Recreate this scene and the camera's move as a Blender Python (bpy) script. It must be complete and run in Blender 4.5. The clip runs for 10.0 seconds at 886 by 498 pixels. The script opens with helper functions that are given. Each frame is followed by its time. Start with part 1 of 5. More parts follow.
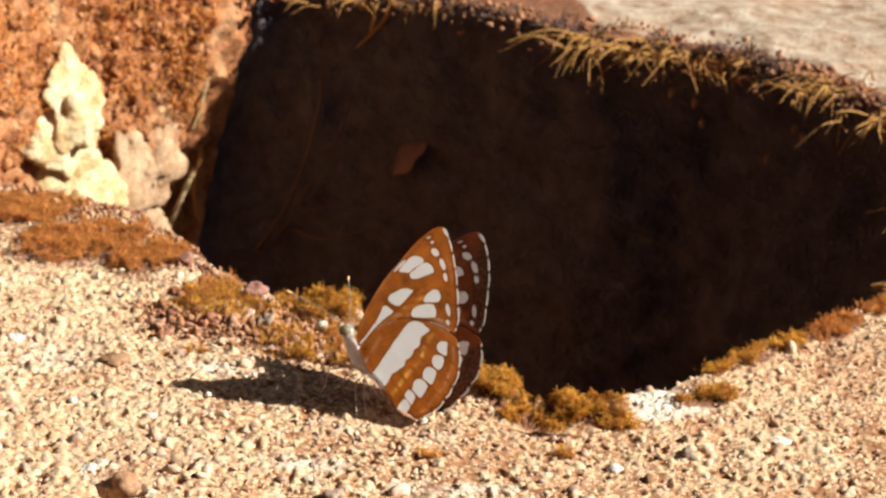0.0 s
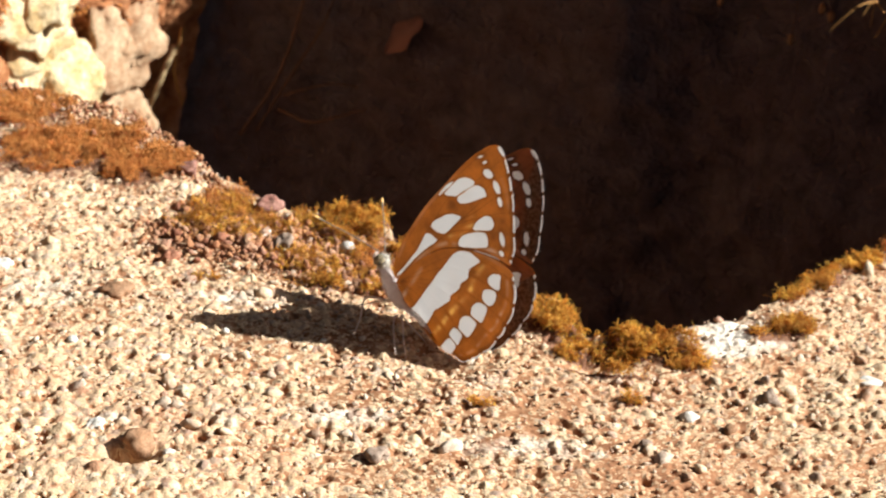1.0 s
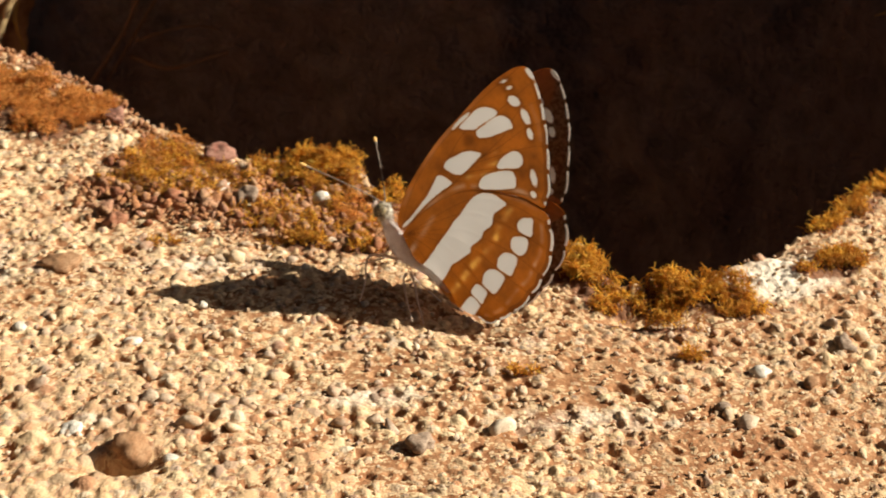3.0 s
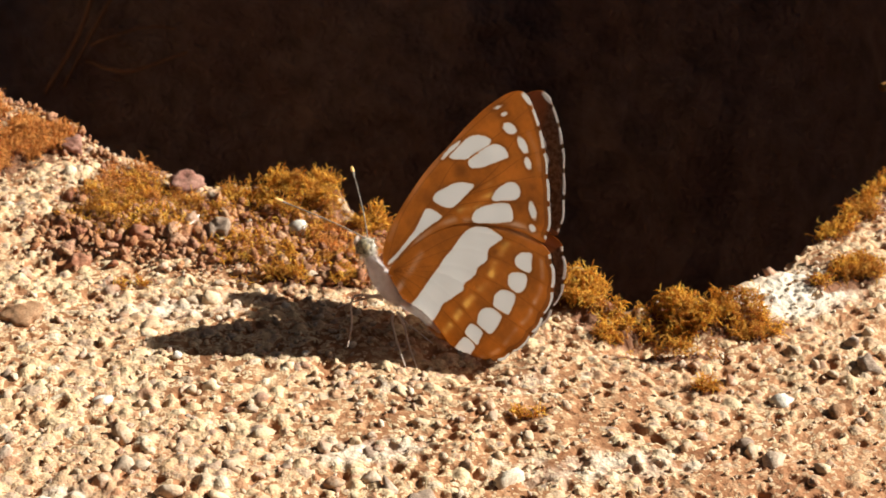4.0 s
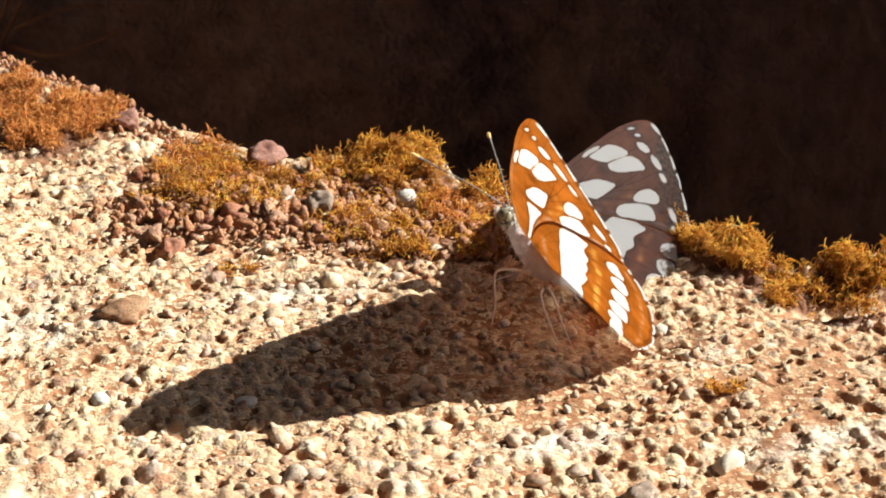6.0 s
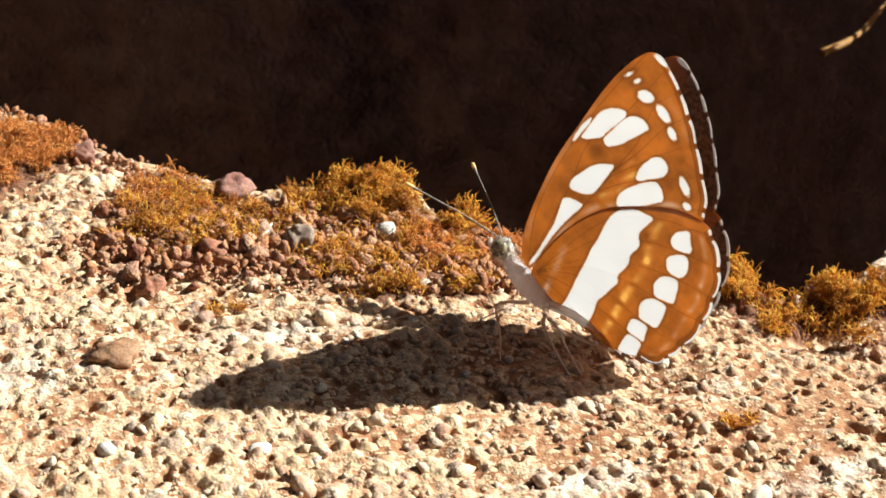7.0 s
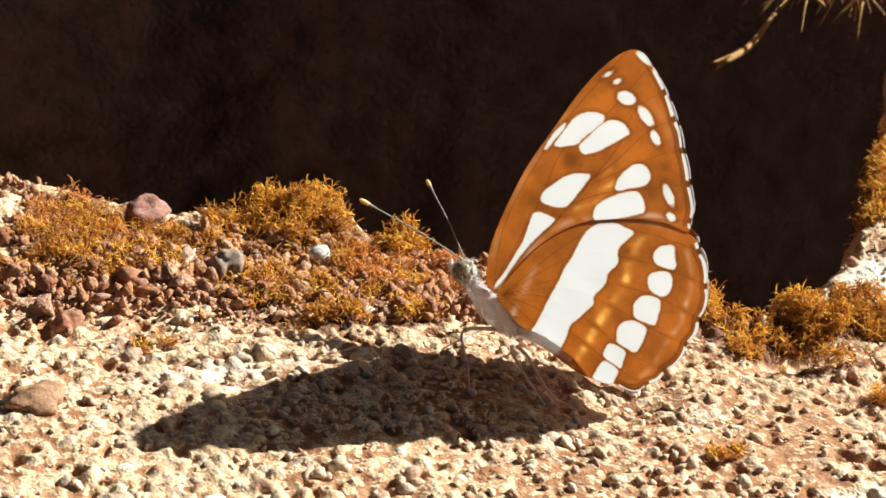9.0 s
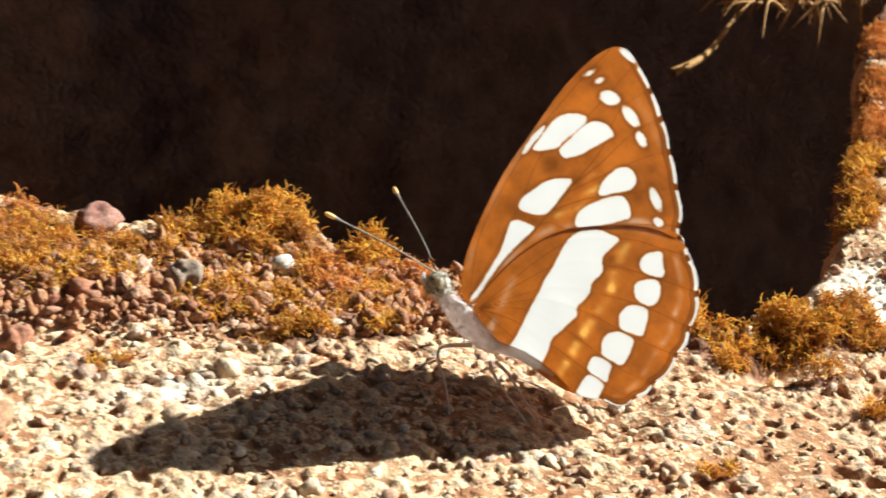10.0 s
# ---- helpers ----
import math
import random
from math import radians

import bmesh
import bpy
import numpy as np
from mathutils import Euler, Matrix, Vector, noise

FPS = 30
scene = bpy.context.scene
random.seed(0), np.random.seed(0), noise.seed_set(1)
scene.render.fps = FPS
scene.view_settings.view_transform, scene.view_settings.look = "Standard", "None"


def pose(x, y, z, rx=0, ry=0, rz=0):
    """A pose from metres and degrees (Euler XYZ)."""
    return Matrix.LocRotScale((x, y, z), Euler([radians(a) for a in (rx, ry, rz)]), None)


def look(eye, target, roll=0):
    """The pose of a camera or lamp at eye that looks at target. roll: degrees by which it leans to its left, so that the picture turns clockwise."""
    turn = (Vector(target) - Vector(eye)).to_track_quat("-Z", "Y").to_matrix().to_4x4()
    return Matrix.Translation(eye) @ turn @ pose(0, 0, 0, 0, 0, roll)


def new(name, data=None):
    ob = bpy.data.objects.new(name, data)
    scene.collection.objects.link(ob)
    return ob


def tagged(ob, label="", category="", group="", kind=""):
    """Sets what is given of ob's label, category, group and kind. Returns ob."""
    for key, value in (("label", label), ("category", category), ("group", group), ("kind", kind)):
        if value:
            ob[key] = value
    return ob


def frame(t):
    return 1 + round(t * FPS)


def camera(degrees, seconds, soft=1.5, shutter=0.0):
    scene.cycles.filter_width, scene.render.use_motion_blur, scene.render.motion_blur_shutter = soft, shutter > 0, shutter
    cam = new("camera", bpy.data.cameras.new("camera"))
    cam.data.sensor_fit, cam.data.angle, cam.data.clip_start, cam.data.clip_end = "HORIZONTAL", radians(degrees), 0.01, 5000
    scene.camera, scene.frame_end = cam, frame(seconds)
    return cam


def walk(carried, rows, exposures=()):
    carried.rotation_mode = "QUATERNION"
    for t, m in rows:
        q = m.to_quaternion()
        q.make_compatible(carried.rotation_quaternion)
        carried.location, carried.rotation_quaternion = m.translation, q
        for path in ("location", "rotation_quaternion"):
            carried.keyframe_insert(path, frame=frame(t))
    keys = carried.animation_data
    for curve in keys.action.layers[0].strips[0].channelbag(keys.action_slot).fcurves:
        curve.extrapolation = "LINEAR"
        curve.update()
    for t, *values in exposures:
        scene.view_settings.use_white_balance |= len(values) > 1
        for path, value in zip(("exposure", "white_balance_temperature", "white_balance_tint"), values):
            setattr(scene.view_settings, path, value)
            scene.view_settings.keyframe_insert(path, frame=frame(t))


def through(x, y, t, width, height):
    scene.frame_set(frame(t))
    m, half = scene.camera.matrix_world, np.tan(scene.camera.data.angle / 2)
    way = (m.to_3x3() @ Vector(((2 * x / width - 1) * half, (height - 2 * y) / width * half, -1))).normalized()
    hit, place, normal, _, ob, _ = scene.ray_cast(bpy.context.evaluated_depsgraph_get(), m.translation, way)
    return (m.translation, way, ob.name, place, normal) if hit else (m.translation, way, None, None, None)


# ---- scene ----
cam = camera(29.69, 10.0, soft=1.6, shutter=0.3)
PATH = [
    (0, pose(0.00831, -0.25493, 0.13174, 67.808, -3.195, 1.352)),
    (0.5, pose(0.00218, -0.24061, 0.13268, 65.178, -3.366, 0.727)),
    (1, pose(-0.00523, -0.22047, 0.12606, 63.081, -3.674, 0.103)),
    (1.5, pose(-0.01167, -0.21234, 0.12249, 62.609, -3.617, 0.284)),
    (2, pose(-0.02248, -0.20185, 0.11692, 61.838, -3.709, -2.527)),
    (2.5, pose(-0.03242, -0.19383, 0.11085, 61.995, -3.183, -5.005)),
    (3, pose(-0.03151, -0.18550, 0.10706, 61.774, -4.030, -7.532)),
    (3.2, pose(-0.03019, -0.17987, 0.10791, 60.760, -3.271, -8.927)),
    (4.3, pose(-0.03441, -0.16657, 0.10256, 61.210, -2.224, -9.869)),
    (4.5, pose(-0.03856, -0.16496, 0.09978, 61.314, -2.693, -10.518)),
    (5, pose(-0.04181, -0.15625, 0.09443, 60.281, -4.074, -13.312)),
    (5.2, pose(-0.04536, -0.15358, 0.09555, 60.973, -3.843, -13.613)),
    (5.4, pose(-0.04581, -0.15383, 0.09694, 61.539, -3.408, -13.112)),
    (5.5, pose(-0.04701, -0.15198, 0.09723, 61.900, -3.393, -14.251)),
    (5.6, pose(-0.04901, -0.15003, 0.09680, 62.052, -3.113, -14.555)),
    (5.8, pose(-0.05463, -0.14761, 0.09668, 61.564, -2.684, -14.863)),
    (6, pose(-0.05972, -0.14357, 0.09232, 60.675, -2.255, -15.570)),
    (6.2, pose(-0.06162, -0.14165, 0.09604, 60.137, -1.730, -16.841)),
    (7.3, pose(-0.08008, -0.13002, 0.08954, 62.621, -5.432, -22.589)),
    (7.5, pose(-0.08053, -0.12838, 0.08907, 63.244, -5.306, -23.079)),
    (8, pose(-0.08459, -0.12432, 0.08445, 61.809, -6.272, -24.826)),
    (8.5, pose(-0.08492, -0.12259, 0.08543, 62.698, -6.140, -25.926)),
    (9, pose(-0.08302, -0.11553, 0.08259, 62.963, -6.603, -27.626)),
    (9.5, pose(-0.08473, -0.11306, 0.08162, 63.424, -6.174, -27.384)),
    (10, pose(-0.08205, -0.10738, 0.07760, 63.744, -7.365, -29.742)),
]
EXPOSURE = 1.03
walk(cam, PATH, [(t, EXPOSURE + e, k, tint) for t, e, k, tint in (
    (0.0, 0.0, 5600, 7), (1.0, 0.08, 5300, 7), (1.5, 0.0, 5700, 7), (2.5, -0.28, 6350, 7), (3.2, -0.23, 6100, 7), (4.5, -0.05, 5600, 6), (5.0, -0.26, 6000, 6), (5.5, -0.05, 5450, 5),
    (6.0, 0.14, 5300, 4), (7.5, 0.2, 5250, 4), (8.5, 0.1, 5600, 4), (9.0, 0.26, 5200, 2), (9.5, 0.42, 5000, 1), (10.0, 0.38, 5150, 0))])
cam.data.dof.use_dof = True
cam.data.dof.focus_distance = 0.165
cam.data.dof.aperture_fstop = 125

MM = 0.001

# ---- light ----
SUN = Vector((1.383, 0.0, 1.0)).normalized()
world = bpy.data.worlds.new("sky")
scene.world = world
world.use_nodes = True
wn = world.node_tree.nodes
sky = wn.new("ShaderNodeTexSky")
sky.sky_type, sky.sun_disc = "NISHITA", False
sky.sun_elevation = math.asin(SUN.z)
sky.sun_rotation = math.atan2(SUN.x, SUN.y)
world.node_tree.links.new(sky.outputs[0], wn["Background"].inputs[0])
sky.air_density, sky.dust_density, sky.ozone_density = 0.4, 9.0, 0.0
wn["Background"].inputs[1].default_value = 0.0105
sun = new("sun", bpy.data.lights.new("sun", "SUN"))
sun.data.energy, sun.data.angle, sun.data.color = 5.0, radians(0.53), (1.0, 0.90, 0.75)
sun.matrix_world = look(SUN, (0, 0, 0))


# ---- materials ----
class Mat:
    """A node material with short calls."""

    def __init__(self, name):
        self.m = bpy.data.materials.new(name)
        self.m.use_nodes = True
        self.t = self.m.node_tree
        self.b = self.t.nodes["Principled BSDF"]
        self.out = self.t.nodes["Material Output"]
        self.co = self.t.nodes.new("ShaderNodeTexCoord").outputs["Object"]

    def n(self, kind, links=(), **values):
        node = self.t.nodes.new("ShaderNode" + kind)
        for k, v in values.items():
            setattr(node, k, v)
        for socket, v in links:
            if isinstance(v, bpy.types.NodeSocket):
                self.t.links.new(v, node.inputs[socket])
            else:
                node.inputs[socket].default_value = v
        return node

    def noise(self, size, detail=4, rough=0.6, co=None):
        """Noise with features of about size millimetres."""
        return self.n("TexNoise", [("Vector", co or self.co), ("Scale", 1 / (size * MM)), ("Detail", detail), ("Roughness", rough)]).outputs[0]

    def cells(self, size, feature="F1"):
        return self.n("TexVoronoi", [("Vector", self.co), ("Scale", 1 / (size * MM))], feature=feature)

    def ramp(self, fac, *stops):
        r = self.n("ValToRGB", [(0, fac)])
        e = r.color_ramp.elements
        while len(e) < len(stops):
            e.new(0.5)
        for s, (p, c) in zip(e, stops):
            s.position, s.color = p, (*(c if isinstance(c, tuple) else (c, c, c)), 1)
        return r.outputs[0]

    def mix(self, fac, a, b, blend="MIX"):
        n = self.n("MixRGB", [(0, fac)], blend_type=blend)
        for i, v in ((1, a), (2, b)):
            if isinstance(v, bpy.types.NodeSocket):
                self.t.links.new(v, n.inputs[i])
            else:
                n.inputs[i].default_value = (*v, 1)
        return n.outputs[0]

    def math(self, op, a, b=0.0, clamp=False):
        return self.n("Math", [(0, a), (1, b)], operation=op, use_clamp=clamp).outputs[0]

    def bump(self, height, mm, strength=1.0):
        return self.n("Bump", [("Height", height), ("Distance", mm * MM), ("Strength", strength)]).outputs[0]

    def done(self, colour=None, rough=0.85, bump=None, spec=0.3):
        if colour is not None:
            if isinstance(colour, tuple):
                self.b.inputs["Base Color"].default_value = (*colour, 1)
            else:
                self.t.links.new(colour, self.b.inputs["Base Color"])
        if isinstance(rough, float):
            self.b.inputs["Roughness"].default_value = rough
        else:
            self.t.links.new(rough, self.b.inputs["Roughness"])
        self.b.inputs["Specular IOR Level"].default_value = spec
        if bump is not None:
            self.t.links.new(bump, self.b.inputs["Normal"])
        return self.m

    def random(self):
        """One number for each loose piece, whether an object of its own or an island of a mesh."""
        a = self.n("ObjectInfo").outputs["Random"]
        b = self.n("NewGeometry").outputs["Random Per Island"]
        return self.math("FRACT", self.math("ADD", a, b))


def concrete_material():
    """Weathered concrete: cream, tan, red and grey grains in reddish mortar painted darker like gap shade, lime bloom
    in patches, dark earth under moss.
    """
    m = Mat("concrete")
    tone, earth, chalk, rust = (m.n("Attribute", attribute_name=k).outputs["Fac"] for k in ("tone", "earth", "chalk", "rust"))
    big, mid, fine = m.noise(16, 3), m.noise(2.2, 4), m.noise(0.4, 4)
    grain = m.ramp(tone, (0.0, (0.76, 0.58, 0.34)), (0.10, (0.66, 0.45, 0.25)), (0.20, (0.78, 0.62, 0.38)), (0.30, (0.54, 0.31, 0.15)), (0.40, (0.72, 0.53, 0.30)), (0.50, (0.44, 0.22, 0.11)),
                   (0.58, (0.70, 0.52, 0.32)), (0.68, (0.46, 0.34, 0.24)), (0.76, (0.68, 0.48, 0.27)), (0.84, (0.36, 0.26, 0.19)), (0.90, (0.50, 0.25, 0.12)), (0.97, (0.78, 0.65, 0.45)))
    # reddish mortar, darkened so its colour adds to the shade between grains
    shaded_mortar = m.ramp(mid, (0.34, (0.22, 0.095, 0.042)), (0.52, (0.38, 0.19, 0.088)), (0.7, (0.58, 0.38, 0.21)))
    c = m.mix(m.n("MapRange", [(0, tone), (1, -0.6), (2, -0.2)]).outputs[0], shaded_mortar, grain)
    spread = m.math("MULTIPLY", m.math("SUBTRACT", mid, 0.5), 1.3)
    c = m.mix(m.math("MULTIPLY", m.n("MapRange", [(0, m.math("ADD", rust, spread)), (1, 0.25), (2, 0.9)]).outputs[0], 0.55), c, m.mix(0.6, c, (0.34, 0.15, 0.07)))
    c = m.mix(m.ramp(big, (0.48, 0.0), (0.64, 0.5)), c, m.mix(0.5, c, (0.46, 0.23, 0.11)))
    c = m.mix(m.math("MULTIPLY", m.n("MapRange", [(0, m.math("ADD", chalk, spread)), (1, 0.3), (2, 0.85)]).outputs[0], 0.75), c, (0.84, 0.77, 0.63))
    c = m.mix(m.ramp(fine, (0.34, 0.55), (0.54, 0.0)), c, m.mix(0.6, c, (0.28, 0.12, 0.06)))
    # soil, dark enough to paint the shade seen between moss shoots
    soil = m.ramp(mid, (0.35, (0.11, 0.05, 0.025)), (0.65, (0.27, 0.13, 0.07)))
    c = m.mix(m.n("MapRange", [(0, m.math("ADD", earth, m.math("MULTIPLY", m.math("SUBTRACT", mid, 0.5), 1.6))), (1, 0.35), (2, 0.65)]).outputs[0], c, soil)
    h = m.math("SUBTRACT", fine, m.math("MULTIPLY", m.cells(0.34).outputs["Distance"], 0.6))
    return m.done(c, 0.92, m.bump(h, 0.13), 0.1)


def pebble_material():
    m = Mat("pebble")
    r = m.random()
    c = m.ramp(r, (0.0, (0.68, 0.50, 0.30)), (0.15, (0.54, 0.35, 0.19)), (0.30, (0.70, 0.52, 0.32)), (0.45, (0.44, 0.24, 0.13)),
               (0.60, (0.62, 0.46, 0.30)), (0.72, (0.40, 0.29, 0.21)), (0.86, (0.46, 0.25, 0.15)), (0.98, (0.72, 0.60, 0.44)))
    fine, mid = m.noise(0.35, 4), m.noise(1.2, 3)
    c = m.mix(m.ramp(fine, (0.35, 0.5), (0.6, 0.0)), c, m.mix(0.5, c, (0.24, 0.10, 0.05)))
    c = m.mix(m.ramp(mid, (0.45, 0.0), (0.65, 0.6)), c, (0.70, 0.57, 0.42))
    return m.done(c, 0.92, m.bump(m.mix(0.5, fine, mid), 0.3), 0.12)


def crumb_material():
    m = Mat("laterite_crumb")
    r = m.random()
    c = m.ramp(r, (0.0, (0.42, 0.18, 0.08)), (0.35, (0.56, 0.29, 0.13)), (0.6, (0.33, 0.13, 0.07)), (0.85, (0.60, 0.36, 0.20)), (1.0, (0.44, 0.22, 0.14)))
    fine = m.noise(0.3, 4)
    c = m.mix(m.ramp(fine, (0.35, 0.5), (0.6, 0.0)), c, (0.12, 0.05, 0.03))
    return m.done(c, 0.95, m.bump(m.mix(0.5, fine, m.noise(0.6, 3)), 0.4), 0.15)


def moss_material(name="moss", rust=0.0):
    m = Mat(name)
    r = m.random()
    big = m.noise(4.5, 3)
    c = m.ramp(r, (0.0, (0.58, 0.23, 0.04)), (0.3, (0.93, 0.57, 0.075)), (0.6, (0.98, 0.72, 0.15)), (0.8, (0.62, 0.26, 0.04)), (1.0, (0.95, 0.66, 0.12)))
    c = m.mix(m.ramp(big, (0.45, 0.0), (0.62, 0.7)), c, m.mix(0.7, c, (0.44, 0.16, 0.04)))
    if rust:
        c = m.mix(rust, c, m.ramp(r, (0.0, (0.58, 0.26, 0.08)), (0.5, (0.92, 0.50, 0.16)), (1.0, (0.74, 0.36, 0.10))))
    tr = m.n("BsdfTranslucent", [("Color", c)]).outputs[0]
    m.done(c, 0.8, None, 0.15)
    mx = m.n("MixShader", [(0, 0.58), (1, m.b.outputs[0]), (2, tr)]).outputs[0]
    m.t.links.new(mx, m.out.inputs[0])
    return m.m


# the pit wall's earth, with shade painted in as a darker, greyer colour
def shaded_soil_material():
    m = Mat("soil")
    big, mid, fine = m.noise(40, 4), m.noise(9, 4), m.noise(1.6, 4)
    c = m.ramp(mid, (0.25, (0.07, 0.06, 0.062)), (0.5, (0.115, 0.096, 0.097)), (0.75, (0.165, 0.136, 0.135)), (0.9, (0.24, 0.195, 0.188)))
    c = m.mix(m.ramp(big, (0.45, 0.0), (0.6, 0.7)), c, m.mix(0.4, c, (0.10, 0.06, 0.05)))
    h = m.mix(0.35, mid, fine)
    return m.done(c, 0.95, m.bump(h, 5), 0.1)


# the same earth on the sunny side, its colour lightened to look sunlit
def lit_earth_material(name, one):
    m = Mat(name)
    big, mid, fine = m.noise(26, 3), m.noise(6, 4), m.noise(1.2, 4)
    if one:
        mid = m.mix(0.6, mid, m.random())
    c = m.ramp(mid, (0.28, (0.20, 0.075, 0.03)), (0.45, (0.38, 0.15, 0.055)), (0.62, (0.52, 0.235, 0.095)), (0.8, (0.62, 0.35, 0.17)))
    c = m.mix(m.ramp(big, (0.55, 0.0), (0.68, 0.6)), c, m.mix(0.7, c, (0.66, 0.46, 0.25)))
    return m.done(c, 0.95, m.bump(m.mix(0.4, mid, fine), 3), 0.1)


def bank_material():
    """Dry pale ground round the pit."""
    m = Mat("dry_ground")
    big, mid, fine = m.noise(60, 3), m.noise(8, 4), m.noise(1.5, 4)
    c = m.ramp(mid, (0.3, (0.24, 0.13, 0.07)), (0.5, (0.42, 0.31, 0.21)), (0.7, (0.54, 0.45, 0.34)))
    c = m.mix(m.ramp(big, (0.5, 0.0), (0.65, 0.5)), c, (0.36, 0.18, 0.09))
    earth = m.n("Attribute", attribute_name="earth").outputs["Fac"]
    soil = m.ramp(fine, (0.35, (0.12, 0.05, 0.025)), (0.65, (0.28, 0.125, 0.06)))
    c = m.mix(m.n("MapRange", [(0, m.math("ADD", earth, m.math("MULTIPLY", m.math("SUBTRACT", mid, 0.5), 1.2))), (1, 0.4), (2, 0.6)]).outputs[0], c, soil)
    return m.done(c, 0.95, m.bump(m.mix(0.4, mid, fine), 2.5), 0.15)


def stone_material(name, a, b, size=1.2):
    m = Mat(name)
    mid, fine = m.noise(size, 4), m.noise(size / 5, 4)
    c = m.ramp(mid, (0.35, a), (0.65, b))
    c = m.mix(m.ramp(fine, (0.35, 0.5), (0.6, 0.0)), c, tuple(v * 0.4 for v in a))
    return m.done(c, 0.88, m.bump(m.mix(0.5, mid, fine), size / 6), 0.2)


def straw_material(name, a, b):
    m = Mat(name)
    r = m.random()
    c = m.mix(m.noise(3, 3), m.mix(r, a, b), tuple(v * 0.5 for v in a))
    return m.done(c, 0.7, m.bump(m.noise(0.6, 2), 0.1), 0.25)


def wing_material(name, brown, dark, light_through, white, white_through, pale, lilac, gloss, edge=0.0):
    """Scaled wing membrane: white spots, pale marks, lilac marks with painted sheen and dark veins on brown; sunlight
    shines through it.
    """
    m = Mat(name)
    att = {k: m.n("Attribute", attribute_name=k).outputs["Fac"] for k in ("spot", "paleness", "sheen", "vein", "margin", "smudge", "fringe")}
    jag = m.math("SUBTRACT", m.noise(0.3, 3), 0.5)
    spot = m.n("MapRange", [(0, m.math("ADD", att["spot"], m.math("MULTIPLY", jag, 0.26))), (1, -0.07), (2, 0.07)]).outputs[0]
    spot = m.math("MAXIMUM", spot, m.n("MapRange", [(0, m.math("ADD", att["fringe"], m.math("MULTIPLY", jag, 0.5))), (1, 0.35), (2, 0.65)]).outputs[0])
    pal = m.math("MULTIPLY", m.math("ADD", att["paleness"], m.math("MULTIPLY", jag, 0.5)), att["paleness"], True)
    pal = m.math("MULTIPLY", pal, m.math("SUBTRACT", 1.0, spot))
    sheen = m.math("MULTIPLY", m.math("ADD", att["sheen"], m.math("MULTIPLY", jag, 0.35)), att["sheen"], True)
    vein = m.math("MULTIPLY", m.n("MapRange", [(0, m.math("ADD", att["vein"], m.math("MULTIPLY", jag, 0.05))), (1, 0.085), (2, 0.02)]).outputs[0], m.math("SUBTRACT", 0.34, m.math("MULTIPLY", spot, 0.31)))
    smudge = m.math("MULTIPLY", att["smudge"], m.math("SUBTRACT", 0.8, spot), True)
    rim = m.n("MapRange", [(0, m.math("ADD", att["margin"], m.math("MULTIPLY", jag, 0.3))), (1, 0.62), (2, 0.3)]).outputs[0]
    rim = m.math("MULTIPLY", rim, m.math("SUBTRACT", 0.6, spot), True)
    scale = m.noise(0.13, 2)
    mott = m.ramp(m.noise(2.6, 5, 0.65), (0.34, 0.0), (0.66, 1.0))
    base = m.mix(mott, brown, tuple(v * 0.66 for v in brown))
    base = m.mix(pal, base, pale)
    base = m.mix(sheen, base, lilac)
    base = m.mix(m.math("MAXIMUM", smudge, rim), base, dark)
    base = m.mix(spot, base, white)
    base = m.mix(vein, base, dark)
    base = m.mix(m.math("MULTIPLY", scale, m.math("SUBTRACT", 0.3, m.math("MULTIPLY", spot, 0.26))), base, (0.02, 0.012, 0.006))
    through = m.mix(mott, light_through, tuple(v * 0.7 for v in light_through))
    through = m.mix(pal, through, (0.94, 0.66, 0.25))
    through = m.mix(sheen, through, (0.78, 0.62, 0.52))
    through = m.mix(m.math("MULTIPLY", m.math("MAXIMUM", smudge, rim), 0.85), through, (0.12, 0.05, 0.015))
    through = m.mix(spot, through, white_through)
    through = m.mix(vein, through, (0.10, 0.04, 0.01))
    # dark margin that also paints shade: it dims the light shining through
    if edge:
        border = m.n("MapRange", [(0, m.math("ADD", att["margin"], m.math("MULTIPLY", jag, 0.7))), (1, edge + 0.7), (2, edge - 0.7)]).outputs[0]
        border = m.math("MULTIPLY", border, m.math("SUBTRACT", 1.0, spot))
        through = m.mix(border, through, m.mix(m.ramp(m.noise(0.5, 3), (0.4, 0.0), (0.6, 1.0)), (0.21, 0.15, 0.09), (0.42, 0.34, 0.22)))
    d = m.n("BsdfDiffuse", [("Color", base), ("Normal", m.bump(scale, 0.04))]).outputs[0]
    t = m.n("BsdfTranslucent", [("Color", through)]).outputs[0]
    g = m.n("BsdfGlossy", [("Color", (0.9, 0.85, 0.8, 1)), ("Roughness", 0.5), ("Normal", m.bump(scale, 0.05))]).outputs[0]
    s = m.n("MixShader", [(0, m.math("ADD", 0.7, m.math("MULTIPLY", spot, 0.14))), (1, d), (2, t)]).outputs[0]
    s = m.n("MixShader", [(0, gloss), (1, s), (2, g)]).outputs[0]
    m.t.links.new(s, m.out.inputs[0])
    return m.m


RUST = moss_material("rusty_moss", 0.85)
ROOT = straw_material("root", (0.13, 0.075, 0.05), (0.24, 0.14, 0.09))
CONCRETE, PEBBLE, CRUMB, MOSS, SHADED_SOIL, BANK = (concrete_material(), pebble_material(), crumb_material(), moss_material(), shaded_soil_material(), bank_material())
DIRT = stone_material("red_dirt", (0.34, 0.15, 0.07), (0.56, 0.28, 0.13), 3)
LIT_EARTH, CLOD = lit_earth_material("earth", False), lit_earth_material("clod", True)
STRAW = straw_material("dry_straw", (0.68, 0.36, 0.08), (0.44, 0.18, 0.045))
PALE = straw_material("pale_straw", (0.66, 0.46, 0.22), (0.56, 0.36, 0.16))
